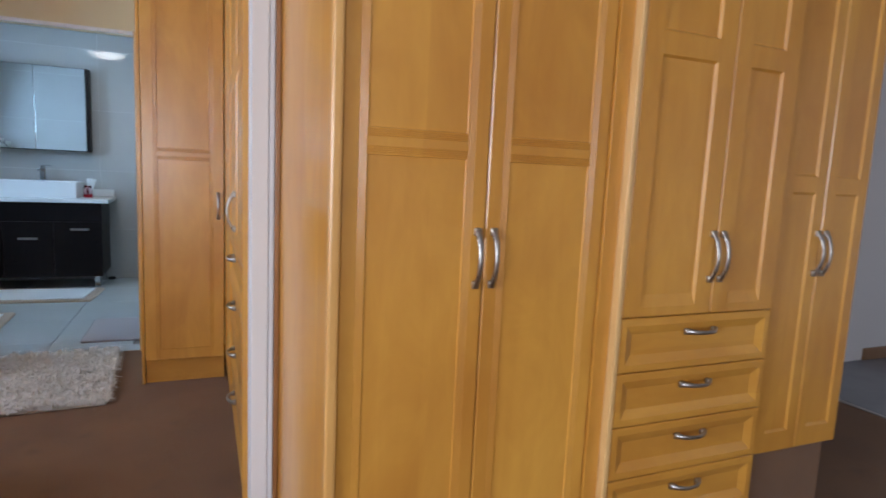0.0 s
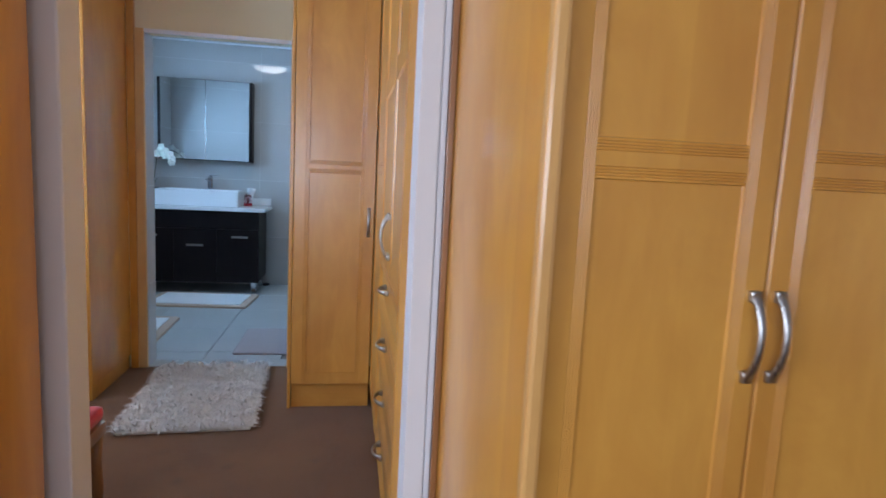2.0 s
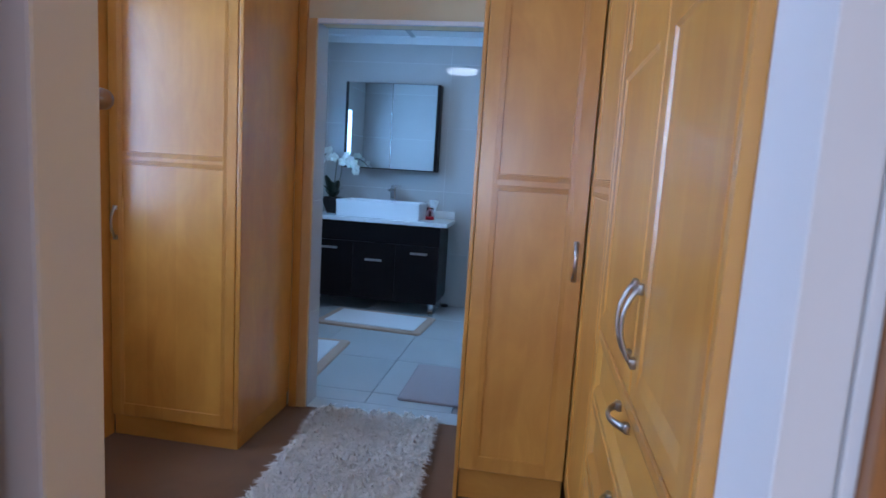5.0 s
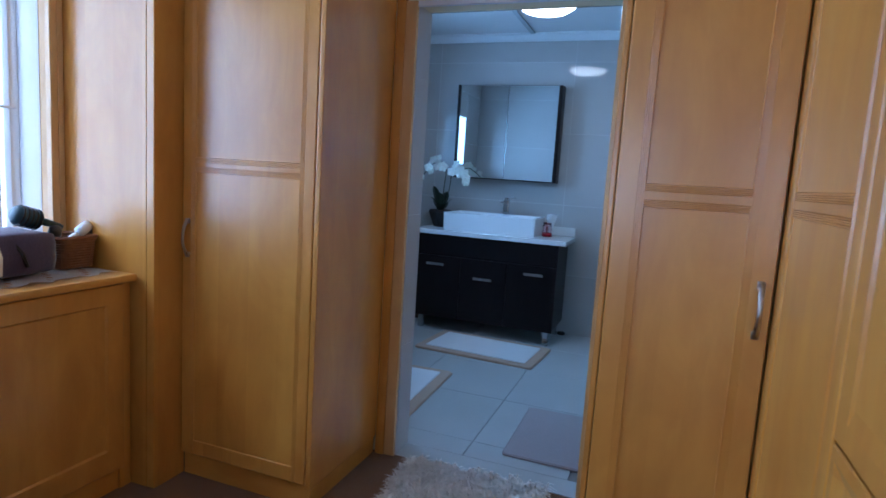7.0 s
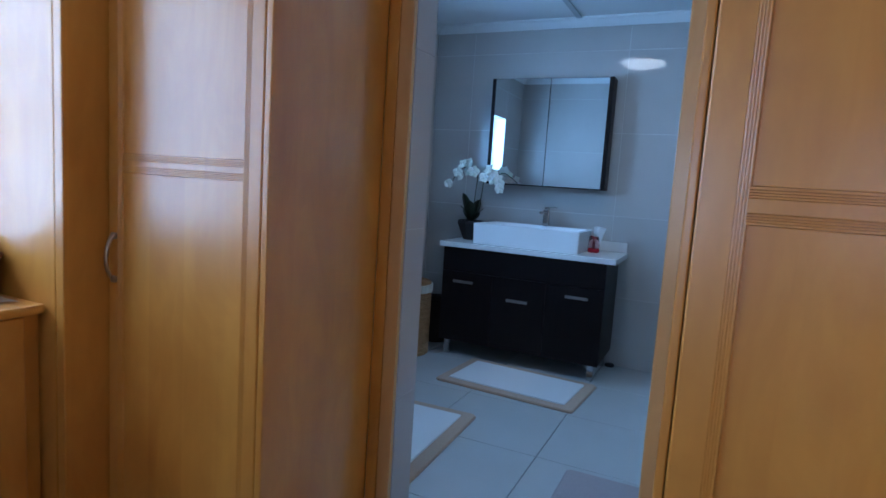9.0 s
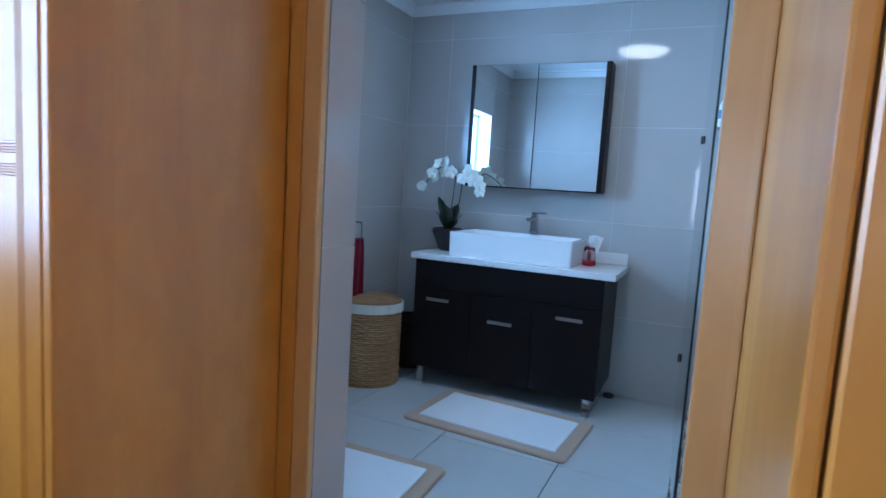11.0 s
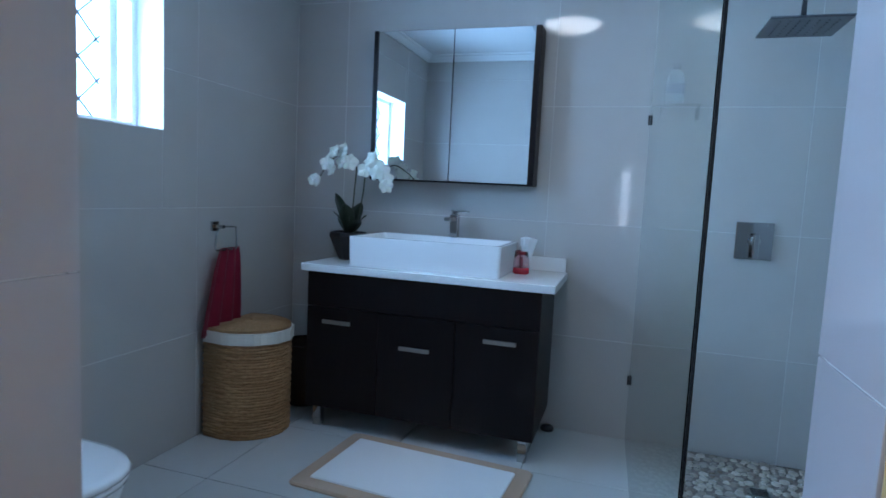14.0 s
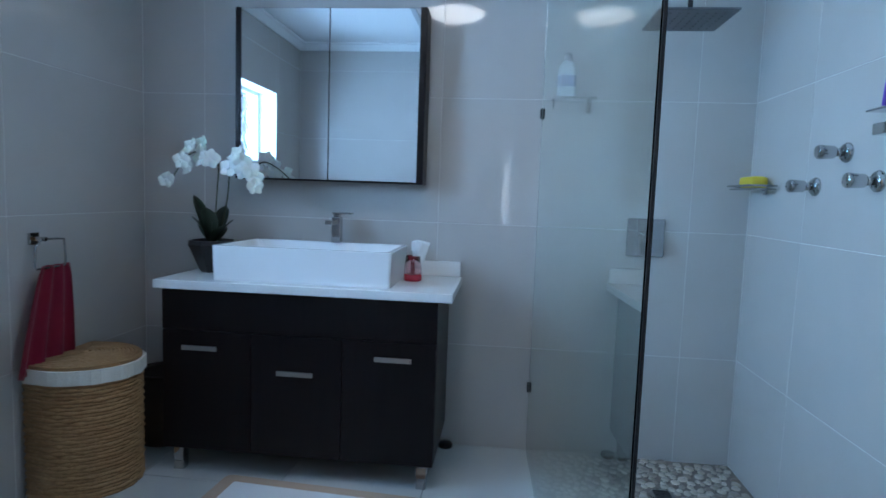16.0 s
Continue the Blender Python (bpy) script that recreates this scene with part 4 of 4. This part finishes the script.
part("body", loft(bmesh.new(), [(oval(0.015, 0.014, 0), 0.0225), (oval(0.021, 0.016, 0), 0.045), (oval(0.026, 0.008, 0), 0.12), (oval(0.028, 0.003, 0), 0.152)]), white_plastic, tube, smooth=True)

# dark bin between basket and vanity
bin_ = thing("waste_bin", pose(-1.86, 7.29, 0.0045), "dark brown woven waste bin beside the vanity", "waste bin")
part("body", lathe(bmesh.new(), [(0.115, 0), (0.118, 0.006), (0.138, 0.34), (0.130, 0.34), (0.11, 0.02)], 28), dark_weave, bin_, smooth=True)
part("rim", sweep(bmesh.new(), [(0.135 * math.cos(radians(a)), 0.135 * math.sin(radians(a)), 0.344) for a in range(0, 360, 15)], 0.009, 6, True), dark_weave, bin_, smooth=True)

# laundry basket with a flat back against the wall
bask = thing("laundry_basket", pose(-2.06, 6.85, 0), "half-moon woven seagrass laundry basket with cream liner", "laundry basket")
HALF = [(0.008, -0.187)] + [(0.10 + 0.232 * math.cos(radians(a)), 0.200 * math.sin(radians(a))) for a in range(-86, 87, 9)] + [(0.008, 0.187)]
HALF = [(0.008, 0.187 - 0.374 * i / 6) for i in range(6)] + HALF
for i in range(32):
    w = 1.0 + 0.006 * math.sin(i * 2.4)
    path = [(x * w, y * w, 0.010 + i * 0.0147 + 0.002 * math.sin(j * 1.9 + i * 2.6)) for j, (x, y) in enumerate(HALF)]
    part("woven_strand", sweep(bmesh.new(), path, [0.0094 + 0.0024 * math.sin(j * 2.9 + i * math.pi) for j in range(len(path))], 6, True), seagrass, bask, smooth=True)
bm = bmesh.new()
lo = [(x * 1.055 + (0.0 if x > 0.02 else -0.0004), y * 1.055) for x, y in HALF]
extrude_outline(bm, lo, 0.475, 0.532)
bmesh.ops.delete(bm, geom=[f for f in bm.faces if abs(f.normal.z) > 0.9 and len(f.verts) > 6], context="FACES_ONLY")
for v in bm.verts:
    v.co.x += 0.004 * math.sin(v.co.y * 70)
bmesh.ops.solidify(bm, geom=bm.faces[:], thickness=0.004)
part("liner_band", bm, liner_cloth, bask, "cream cotton liner folded over the rim")
lid = part("lid", extrude_outline(bmesh.new(), [(x * 1.02, y * 1.02) for x, y in HALF], 0.530, 0.539), seagrass, bask)
for s in [0.10 + 0.08 * i for i in range(12)]:
    part("woven_strand", sweep(bmesh.new(), [(0.13 + (x - 0.13) * s, y * s, 0.541 + 0.014 * (1 - s * s)) for x, y in HALF], 0.0088, 6, True, flat=0.7), seagrass, lid, smooth=True)

# towel ring and towel
ring = thing("towel_ring", pose(-2.08, 6.75, 1.03), "chrome towel ring on the tiled wall", "towel ring")
part("plate", boxes((0, 0.012, -0.024, 0.024, -0.024, 0.024), bevel=0.003), chrome, ring)
part("arm", boxes((0.0125, 0.06, -0.009, 0.009, -0.009, 0.009), bevel=0.003), chrome, ring)
part("ring", sweep(bmesh.new(), [(0.05, -0.01, 0), (0.052, 0.07, -0.002), (0.055, 0.10, -0.005), (0.055, 0.105, -0.06), (0.055, 0.105, -0.105), (0.055, 0.10, -0.115), (0.055, -0.045, -0.115), (0.055, -0.055, -0.105), (0.052, -0.045, -0.03)], 0.0045, 6, True, up=(1, 0, 0)), chrome, ring, smooth=True)
bm = bmesh.new()
rows = []
for j in range(15):
    s = j / 14
    z = 0.925 - 0.41 * s
    half = 0.072 + 0.075 * s ** 0.7
    rows.append([bm.verts.new((-2.025 + 0.016 * math.sin(i * 1.05 + 0.6) * (0.5 + 0.7 * s) + 0.010 * s, 6.80 - 0.075 * s + half * (i / 9 - 1), z - 0.012 * math.sin(i * 0.5) * s)) for i in range(19)])
for p, q in zip(rows, rows[1:]):
    for i in range(18):
        bm.faces.new((p[i], p[i + 1], q[i + 1], q[i]))
bmesh.ops.solidify(bm, geom=bm.faces[:], thickness=0.010)
tagged(obj("hand_towel", bm, crimson_towel, True), "crimson hand towel hanging in folds from the ring", "towel")

# toilet against the left wall
wc = thing("toilet", pose(-2.08, 5.52, 0), "white ceramic toilet with closed lid against the tiled wall", "toilet")


part("bowl", loft(bmesh.new(), [(oval(0.20, 0.11, 0.30), 0), (oval(0.20, 0.11, 0.30), 0.12), (oval(0.25, 0.16, 0.37), 0.28), (oval(0.27, 0.18, 0.385), 0.385)]), ceramic, wc, smooth=True)
part("seat", loft(bmesh.new(), [(oval(0.275, 0.183, 0.385), 0.386), (oval(0.278, 0.186, 0.385), 0.396), (oval(0.275, 0.183, 0.385), 0.404)]), ceramic, wc, smooth=True)
part("lid", loft(bmesh.new(), [(oval(0.278, 0.186, 0.385), 0.406), (oval(0.282, 0.19, 0.385), 0.416), (oval(0.276, 0.184, 0.385), 0.426), (oval(0.25, 0.16, 0.385), 0.433)]), ceramic, wc, smooth=True)
part("cistern", boxes((0.004, 0.17, -0.19, 0.19, 0.40, 0.78), bevel=0.02), ceramic, wc)
part("cistern_lid", boxes((0.002, 0.18, -0.2, 0.2, 0.781, 0.815), bevel=0.012), ceramic, wc)


def bath_mat(x0, x1, y0, y1, turn, label):
    m = thing("bath_mat", pose((x0 + x1) / 2, (y0 + y1) / 2, 0.0045, 0, 0, turn), label, "bath mat", "tan bordered mats")
    w, d = x1 - x0, y1 - y0
    part("border", loft(bmesh.new(), [(rounded(w, d, 0.03, 4), 0), (rounded(w + 0.004, d + 0.004, 0.03, 4), 0.008), (rounded(w - 0.01, d - 0.01, 0.03, 4), 0.016), (rounded(w - 0.12, d - 0.12, 0.01, 4), 0.016)]), tan_binding, m, "tan woven binding")
    part("towelling", loft(bmesh.new(), [(rounded(w - 0.135, d - 0.135, 0.008, 4), 0.0165), (rounded(w - 0.14, d - 0.14, 0.008, 4), 0.023)]), white_towelling, m, "white towelling centre")


bath_mat(-1.395, -0.475, 6.365, 6.93, -4.0, "white bath mat with tan border before the vanity")
bath_mat(-1.507, -0.929, 5.035, 5.972, 2.0, "white bath mat with tan border beside the toilet")
m = thing("floor_mat", pose(-0.075, 5.33, 0.0045), "thin worn grey-pink mat on pale tiles", "floor mat")
part("towelling", loft(bmesh.new(), [(rounded(0.56, 0.63, 0.02, 4), 0), (rounded(0.565, 0.635, 0.02, 4), 0.007), (rounded(0.55, 0.62, 0.02, 4), 0.013)]), pink_grey_mat, m)
stop_ = thing("floor_waste", pose(-0.47, 7.44, 0.0045), "small black round cap on the floor by the vanity", "floor cap")
part("cap", lathe(bmesh.new(), [(0.035, 0), (0.037, 0.012), (0.03, 0.022), (0.008, 0.026)], 18), black_plastic, stop_, smooth=True)

# ---- shower ----
scr = thing("shower_screen", pose(0, 0, 0), "frameless clear glass shower screen with black edge seal", "shower screen")
part("pane", extrude_outline(bmesh.new(), [(-0.070, 7.473), (0.004, 5.626), (0.014, 5.6264), (-0.060, 7.473)], 0.006, 2.35), clear_glass, scr, "clear glass pane").visible_shadow = False
part("edge_seal", boxes((0.0065, 0.0115, 5.619, 5.6255, 0.006, 2.35), bevel=0.001), black_metal, scr, "black edge seal")
part("floor_seal", extrude_outline(bmesh.new(), [(-0.068, 7.473), (0.006, 5.626), (0.012, 5.626), (-0.062, 7.473)], 0.0042, 0.0058), black_metal, scr)
for z in (0.33, 1.655):
    part("clip", boxes((-0.080, -0.0712, 7.45, 7.474, z - 0.024, z + 0.024), bevel=0.004), black_metal, scr, "dark wall clip")
    part("clip", boxes((-0.0570, -0.049, 7.45, 7.474, z - 0.024, z + 0.024), bevel=0.004), chrome, scr, "chrome wall clip")

shelf = thing("corner_shelf", pose(0, 0, 0), "small glass shelf on chrome brackets in the shower", "shelf")
part("plate", boxes((-0.03, 0.17, 7.35, 7.472, 1.712, 1.720), bevel=0.001), clear_glass, shelf).visible_shadow = False
part("bracket", boxes((-0.025, -0.015, 7.35, 7.474, 1.67, 1.711), bevel=0.002), chrome, shelf)
part("bracket", boxes((0.14, 0.16, 7.45, 7.474, 1.66, 1.711), bevel=0.002), chrome, shelf)
bot = thing("shampoo_bottle", pose(0.04, 7.41, 1.721), "white plastic shampoo bottle on the shower shelf", "bottle")
part("body", loft(bmesh.new(), [(rounded(0.075, 0.045, 0.02), 0), (rounded(0.085, 0.05, 0.022), 0.02), (rounded(0.08, 0.048, 0.02), 0.13), (rounded(0.045, 0.035, 0.015), 0.165)]), white_plastic, bot, smooth=True)
part("cap", lathe(bmesh.new(), [(0.018, 0.166), (0.018, 0.195), (0.014, 0.20)], 14), Mat("grey_cap", (0.09, 0.11, 0.15), 0.4).m, bot, smooth=True)
part("label_band", loft(bmesh.new(), [(rounded(0.0855, 0.0515, 0.022), 0.05), (rounded(0.0845, 0.0508, 0.0215), 0.10)]), Mat("blue_label", (0.16, 0.26, 0.42), 0.5).m, bot, "faded blue label")

rain_plate = Mat("grey_chrome", (0.20, 0.20, 0.215), 0.3, 1.0).m
rain = thing("rain_shower", pose(0.50, 7.22, 2.012), "square chrome rain shower head hanging from the ceiling", "shower head")
part("plate", boxes((-0.15, 0.15, -0.15, 0.15, 0, 0.010), bevel=0.002), rain_plate, rain)
part("joint", lathe(bmesh.new(), [(0.022, 0.011), (0.022, 0.03), (0.012, 0.045)], 16), chrome, rain, smooth=True)
part("arm", lathe(bmesh.new(), [(0.011, 0.046), (0.011, CEIL - 2.013)], 12), chrome, rain, smooth=True)
part("nozzles", boxes(*[(x * 0.035 - 0.003, x * 0.035 + 0.003, y * 0.035 - 0.003, y * 0.035 + 0.003, -0.003, -0.0002) for x in range(-3, 4) for y in range(-3, 4)]), rain_plate, rain)["kind"] = "stuff"
mixer = thing("shower_mixer", pose(0.445, 7.478, 1.09), "square chrome shower mixer plate with lever", "shower mixer")
part("plate", boxes((-0.082, 0.082, -0.012, 0, -0.09, 0.09), bevel=0.003), chrome, mixer)
part("valve", lathe(bmesh.new(), [(0.026, 0.0), (0.026, 0.03), (0.022, 0.038)], 24), chrome, mixer, smooth=True).matrix_basis = pose(0, -0.0125, 0, 90)
part("lever", boxes((-0.012, 0.012, -0.072, -0.051, -0.085, 0.035), bevel=0.003), chrome, mixer)
dish = thing("soap_dish", pose(0.90, 7.31, 1.325), "chrome wire soap dish on the shower wall", "soap dish")
part("tray", boxes((-0.11, -0.012, -0.12, 0.12, 0, 0.008), bevel=0.002), chrome, dish)
part("rail", sweep(bmesh.new(), [(-0.012, -0.125, 0.018), (-0.115, -0.125, 0.018), (-0.115, 0.125, 0.018), (-0.012, 0.125, 0.018)], 0.005, 6), chrome, dish)
part("mount", lathe(bmesh.new(), [(0.018, 0), (0.018, 0.012)], 16), chrome, dish, smooth=True).matrix_basis = pose(0, 0, 0.0, 0, -90)
sp = bmesh.new()
box(sp, -0.095, -0.025, -0.08, 0.07, 0.0, 0.05, 0.02)
sponge = obj("bath_sponge", sp, yellow_soap, True)
sponge.location = (0.90, 7.31, 1.3335)
tagged(sponge, "yellow bath sponge on the chrome soap dish", "sponge")


def stop_tap(y, z, label):
    t = thing("shower_tap", pose(0.90, y, z, 0, -90), label, "shower tap", "shower wall taps")
    part("flange", lathe(bmesh.new(), [(0.034, 0), (0.034, 0.006), (0.028, 0.014), (0.02, 0.02)], 20), chrome, t, smooth=True)
    part("stem", lathe(bmesh.new(), [(0.014, 0.0205), (0.014, 0.04)], 14), chrome, t, smooth=True)
    part("knob", lathe(bmesh.new(), [(0.018, 0.0405), (0.022, 0.046), (0.024, 0.092), (0.020, 0.098)], 18), chrome, t, smooth=True)


stop_tap(6.725, 1.445, "round chrome diverter tap on the tiled shower wall")
stop_tap(6.905, 1.335, "round chrome stop tap on the tiled shower wall")
stop_tap(6.545, 1.345, "round chrome stop tap on the tiled shower wall")
hook = thing("wall_bracket", pose(0.90, 6.50, 1.50), "square chrome bracket holding a violet razor", "bracket")
part("block", boxes((-0.045, 0, -0.03, 0.03, -0.02, 0.015), bevel=0.004), chrome, hook)
part("arm", boxes((-0.06, 0, -0.045, 0.045, 0.05, 0.056), bevel=0.002), chrome, hook)
raz = thing("razor", pose(0.86, 6.49, 1.562, 12, 0, 0), "violet plastic razor standing on the chrome bracket", "razor")
part("handle", sweep(bmesh.new(), [(0, 0, 0), (0, 0.004, 0.06), (0, 0.0, 0.13)], [0.008, 0.010, 0.007], 8), violet_plastic, raz, smooth=True)
part("head", boxes((-0.012, 0.012, -0.022, 0.022, 0.13, 0.152), bevel=0.004), violet_plastic, raz)

# ceiling lamp
lamp = thing("ceiling_lamp", pose(-0.60, 6.38, CEIL), "round ceiling lamp with a lit white glass bowl", "ceiling lamp")
part("base", lathe(bmesh.new(), [(0.13, -0.085), (0.13, -0.001)], 36), white_plastic, lamp, smooth=True)
part("rim", lathe(bmesh.new(), [(0.195, -0.098), (0.20, -0.092), (0.195, -0.0855), (0.12, -0.0855)], 40), white_plastic, lamp, smooth=True)
part("diffuser", lathe(bmesh.new(), [(0.03, -0.150), (0.09, -0.145), (0.15, -0.126), (0.19, -0.0985)], 40), lamp_glow, lamp, "glowing white glass bowl", True)

# ---- tiles: each a piece on its wall or floor ----
meshes = {}


def piece(name, parent, axis, a0, a1, b0, b1, at, thick, mat, gap=0.0012):
    """A tile facing along +-axis; at: its face; thick: how far it reaches back (signed)."""
    a0, a1, b0, b1 = a0 + gap, a1 - gap, b0 + gap, b1 - gap
    if a1 - a0 < 0.01 or b1 - b0 < 0.01:
        return
    w, h = a1 - a0, b1 - b0
    key = (axis, round(w, 4), round(h, 4), thick, mat.name)
    if key not in meshes:
        bm = bmesh.new()
        e = 0.0004 if mat is white_tile else 0.0012
        lv = [(0, thick), (0, math.copysign(e, thick)), (e, 0)]
        rings = []
        for inset, d in lv:
            ring_ = []
            for p, q in ((-w / 2 + inset, -h / 2 + inset), (w / 2 - inset, -h / 2 + inset), (w / 2 - inset, h / 2 - inset), (-w / 2 + inset, h / 2 - inset)):
                ring_.append(bm.verts.new({"x": (d, p, q), "y": (p, d, q), "z": (p, q, d)}[axis]))
            rings.append(ring_)
        for r0, r1 in zip(rings, rings[1:]):
            for i in range(4):
                bm.faces.new((r0[i], r0[(i + 1) % 4], r1[(i + 1) % 4], r1[i]))
        bm.faces.new(rings[-1])
        bm.faces.new(rings[0][::-1])
        bmesh.ops.recalc_face_normals(bm, faces=bm.faces)
        me = bpy.data.meshes.new(name)
        bm.to_mesh(me)
        bm.free()
        me.materials.append(mat)
        meshes[key] = me
    ob = new(name, meshes[key])
    ca, cb = (a0 + a1) / 2, (b0 + b1) / 2
    ob.location = {"x": (at, ca, cb), "y": (ca, at, cb), "z": (ca, cb, at)}[axis]
    ob.parent = parent


def tile_field(parent, axis, a_lines, b_lines, at, thick, hole=None, mat=None):
    for a0, a1 in zip(a_lines, a_lines[1:]):
        for b0, b1 in zip(b_lines, b_lines[1:]):
            if hole and a0 < hole[1] and a1 > hole[0] and b0 < hole[3] and b1 > hole[2]:
                h0, h1, v0, v1 = hole
                for p0, p1, q0, q1 in ((a0, min(a1, h0), b0, b1), (max(a0, h1), a1, b0, b1), (max(a0, h0), min(a1, h1), b0, min(b1, v0)), (max(a0, h0), min(a1, h1), max(b0, v1), b1)):
                    if p1 - p0 > 0.012 and q1 - q0 > 0.012:
                        piece("tile", parent, axis, p0, p1, q0, q1, at, thick, mat or wall_tile)
            else:
                piece("tile", parent, axis, a0, a1, b0, b1, at, thick, mat or wall_tile)


COURSES = [0.0, 0.52, 1.122, 1.724, 2.315, CEIL]
tile_field(wall_back, "y", [XL, -1.752, -0.55, 0.64, XR], COURSES, YB, 0.010)
tile_field(wall_left, "x", [4.924, 5.43, 6.636, YB], COURSES, XL, -0.010, (BY0, BY1, BZ0, BZ1))
tile_field(wall_right, "x", [4.924, 5.78, 6.98, YB], COURSES, XR, 0.010)
tile_field(wall_front, "y", [XL, DX0], COURSES, 4.93, -0.008)
tile_field(wall_front, "y", [DX1, XR], COURSES, 4.93, -0.008)
tile_field(wall_front, "y", [DX0, DX1], [DZ, 2.315, CEIL], 4.93, -0.008)
reveal = structure("door_reveal", boxes((DX0 - 0.011, DX0 - 0.002, YD + 0.001, 4.911, 0, DZ), (DX1 + 0.002, DX1 + 0.011, YD + 0.001, 4.911, 0, DZ)), grout, "grey glazed tile lining of the doorway", "door lining")
tile_field(reveal, "x", [YD - 0.001, 4.9309], [0.0, 0.52, 1.122, 1.724, DZ], DX0, -0.0079, mat=white_tile)
tile_field(reveal, "x", [YD - 0.001, 4.9309], [0.0, 0.52, 1.122, 1.724, DZ], DX1, 0.0079, mat=white_tile)
# tiled window reveal
structure("window_sill_bathroom", boxes((-2.26, XL + 0.003, BY0, BY1, BZ0 - 0.004, BZ0 + 0.001), (-2.26, XL + 0.003, BY0, BY1, BZ1 - 0.001, BZ1 + 0.004), (-2.26, XL + 0.003, BY0 - 0.004, BY0 + 0.001, BZ0 + 0.001, BZ1 - 0.001), (-2.26, XL + 0.003, BY1 - 0.001, BY1 + 0.004, BZ0 + 0.001, BZ1 - 0.001)), white_wall, "white plastered reveal of the bathroom window", "window sill")
floor_b = bpy.data.objects["floor_bathroom"]
FX = [XL, -1.745, -1.135, -0.522, -0.028]
FY = [4.926, 5.09, 5.70, 6.31, 6.92, YB]
for x0, x1 in zip(FX, FX[1:]):
    for y0, y1 in zip(FY, FY[1:]):
        piece("tile", floor_b, "z", x0, x1, y0, y1, 0.004, -0.010, floor_tile, 0.0018)

# pebble floor of the shower
tagged(obj("shower_floor", boxes((-0.024, XR, 4.9305, YB, -0.007, 0.0)), grout_brown), "grey grout bed of the pebble shower floor", "shower floor", kind="structure")
prng = random.Random(9)
spots = []
tries = 0
while len(spots) < 1500 and tries < 60000:
    tries += 1
    x, y = prng.uniform(-0.02, XR - 0.022), prng.uniform(5.3, YB - 0.02)
    r = prng.uniform(0.014, 0.027)
    if all((x - p) ** 2 + (y - q) ** 2 > (0.88 * (r + s)) ** 2 for p, q, s in spots) and (x - 0.50) ** 2 + (y - 7.12) ** 2 > 0.075 ** 2:
        spots.append((x, y, r))
spots.sort(key=lambda s: (s[0] - 0.45) ** 2 + (s[1] - 7.25) ** 2)
pebble_bed = bpy.data.objects["shower_floor"]


def pebble(bm, x, y, r):
    k_ = 9
    ph = prng.uniform(0, 6.28)
    el = prng.uniform(0.75, 1.0)
    wob = [1 + prng.uniform(-0.12, 0.12) for _ in range(k_)]
    rings = []
    for s, z in ((1.0, 0.0), (0.92, 0.006), (0.6, 0.0095)):
        ring_ = []
        for i in range(k_):
            a = 2 * math.pi * i / k_
            px, py = r * s * wob[i] * math.cos(a), r * s * wob[i] * el * math.sin(a)
            ring_.append(bm.verts.new((x + px * math.cos(ph) - py * math.sin(ph), y + px * math.sin(ph) + py * math.cos(ph), z)))
        rings.append(ring_)
    for a, b in zip(rings, rings[1:]):
        for i in range(k_):
            bm.faces.new((a[i], a[(i + 1) % k_], b[(i + 1) % k_], b[i]))
    bm.faces.new(rings[-1])


k = Mat("pebble_single", rough=0.35)
k.colour(k.ramp(k.random(), [(0, (0.20, 0.16, 0.13)), (0.4, (0.37, 0.32, 0.27)), (0.7, (0.48, 0.43, 0.37)), (1, (0.29, 0.25, 0.22))])).bump(k.noise(80, 2), 0.1)
for x, y, r in spots[:280]:
    bm = bmesh.new()
    pebble(bm, 0, 0, r)
    ob = obj("pebble", bm, k.m, True)
    ob.location = (x, y, 0.0)
    ob.parent = pebble_bed
bm = bmesh.new()
for x, y, r in spots[280:]:
    pebble(bm, x, y, r)
ob = obj("pebbles", bm, pebble_stone, True)
ob.parent = pebble_bed
tagged(ob, "mixed river pebbles", kind="stuff")
drain = thing("shower_drain", pose(0.50, 7.12, 0.001), "round dark floor drain among the pebbles", "drain")
part("grate", lathe(bmesh.new(), [(0.055, 0), (0.055, 0.008), (0.045, 0.009)], 24), chrome, drain, smooth=True)
part("slots", boxes(*[(-0.035, 0.035, i * 0.014 - 0.003, i * 0.014 + 0.003, 0.0092, 0.0105) for i in range(-2, 3)]), black_plastic, drain)
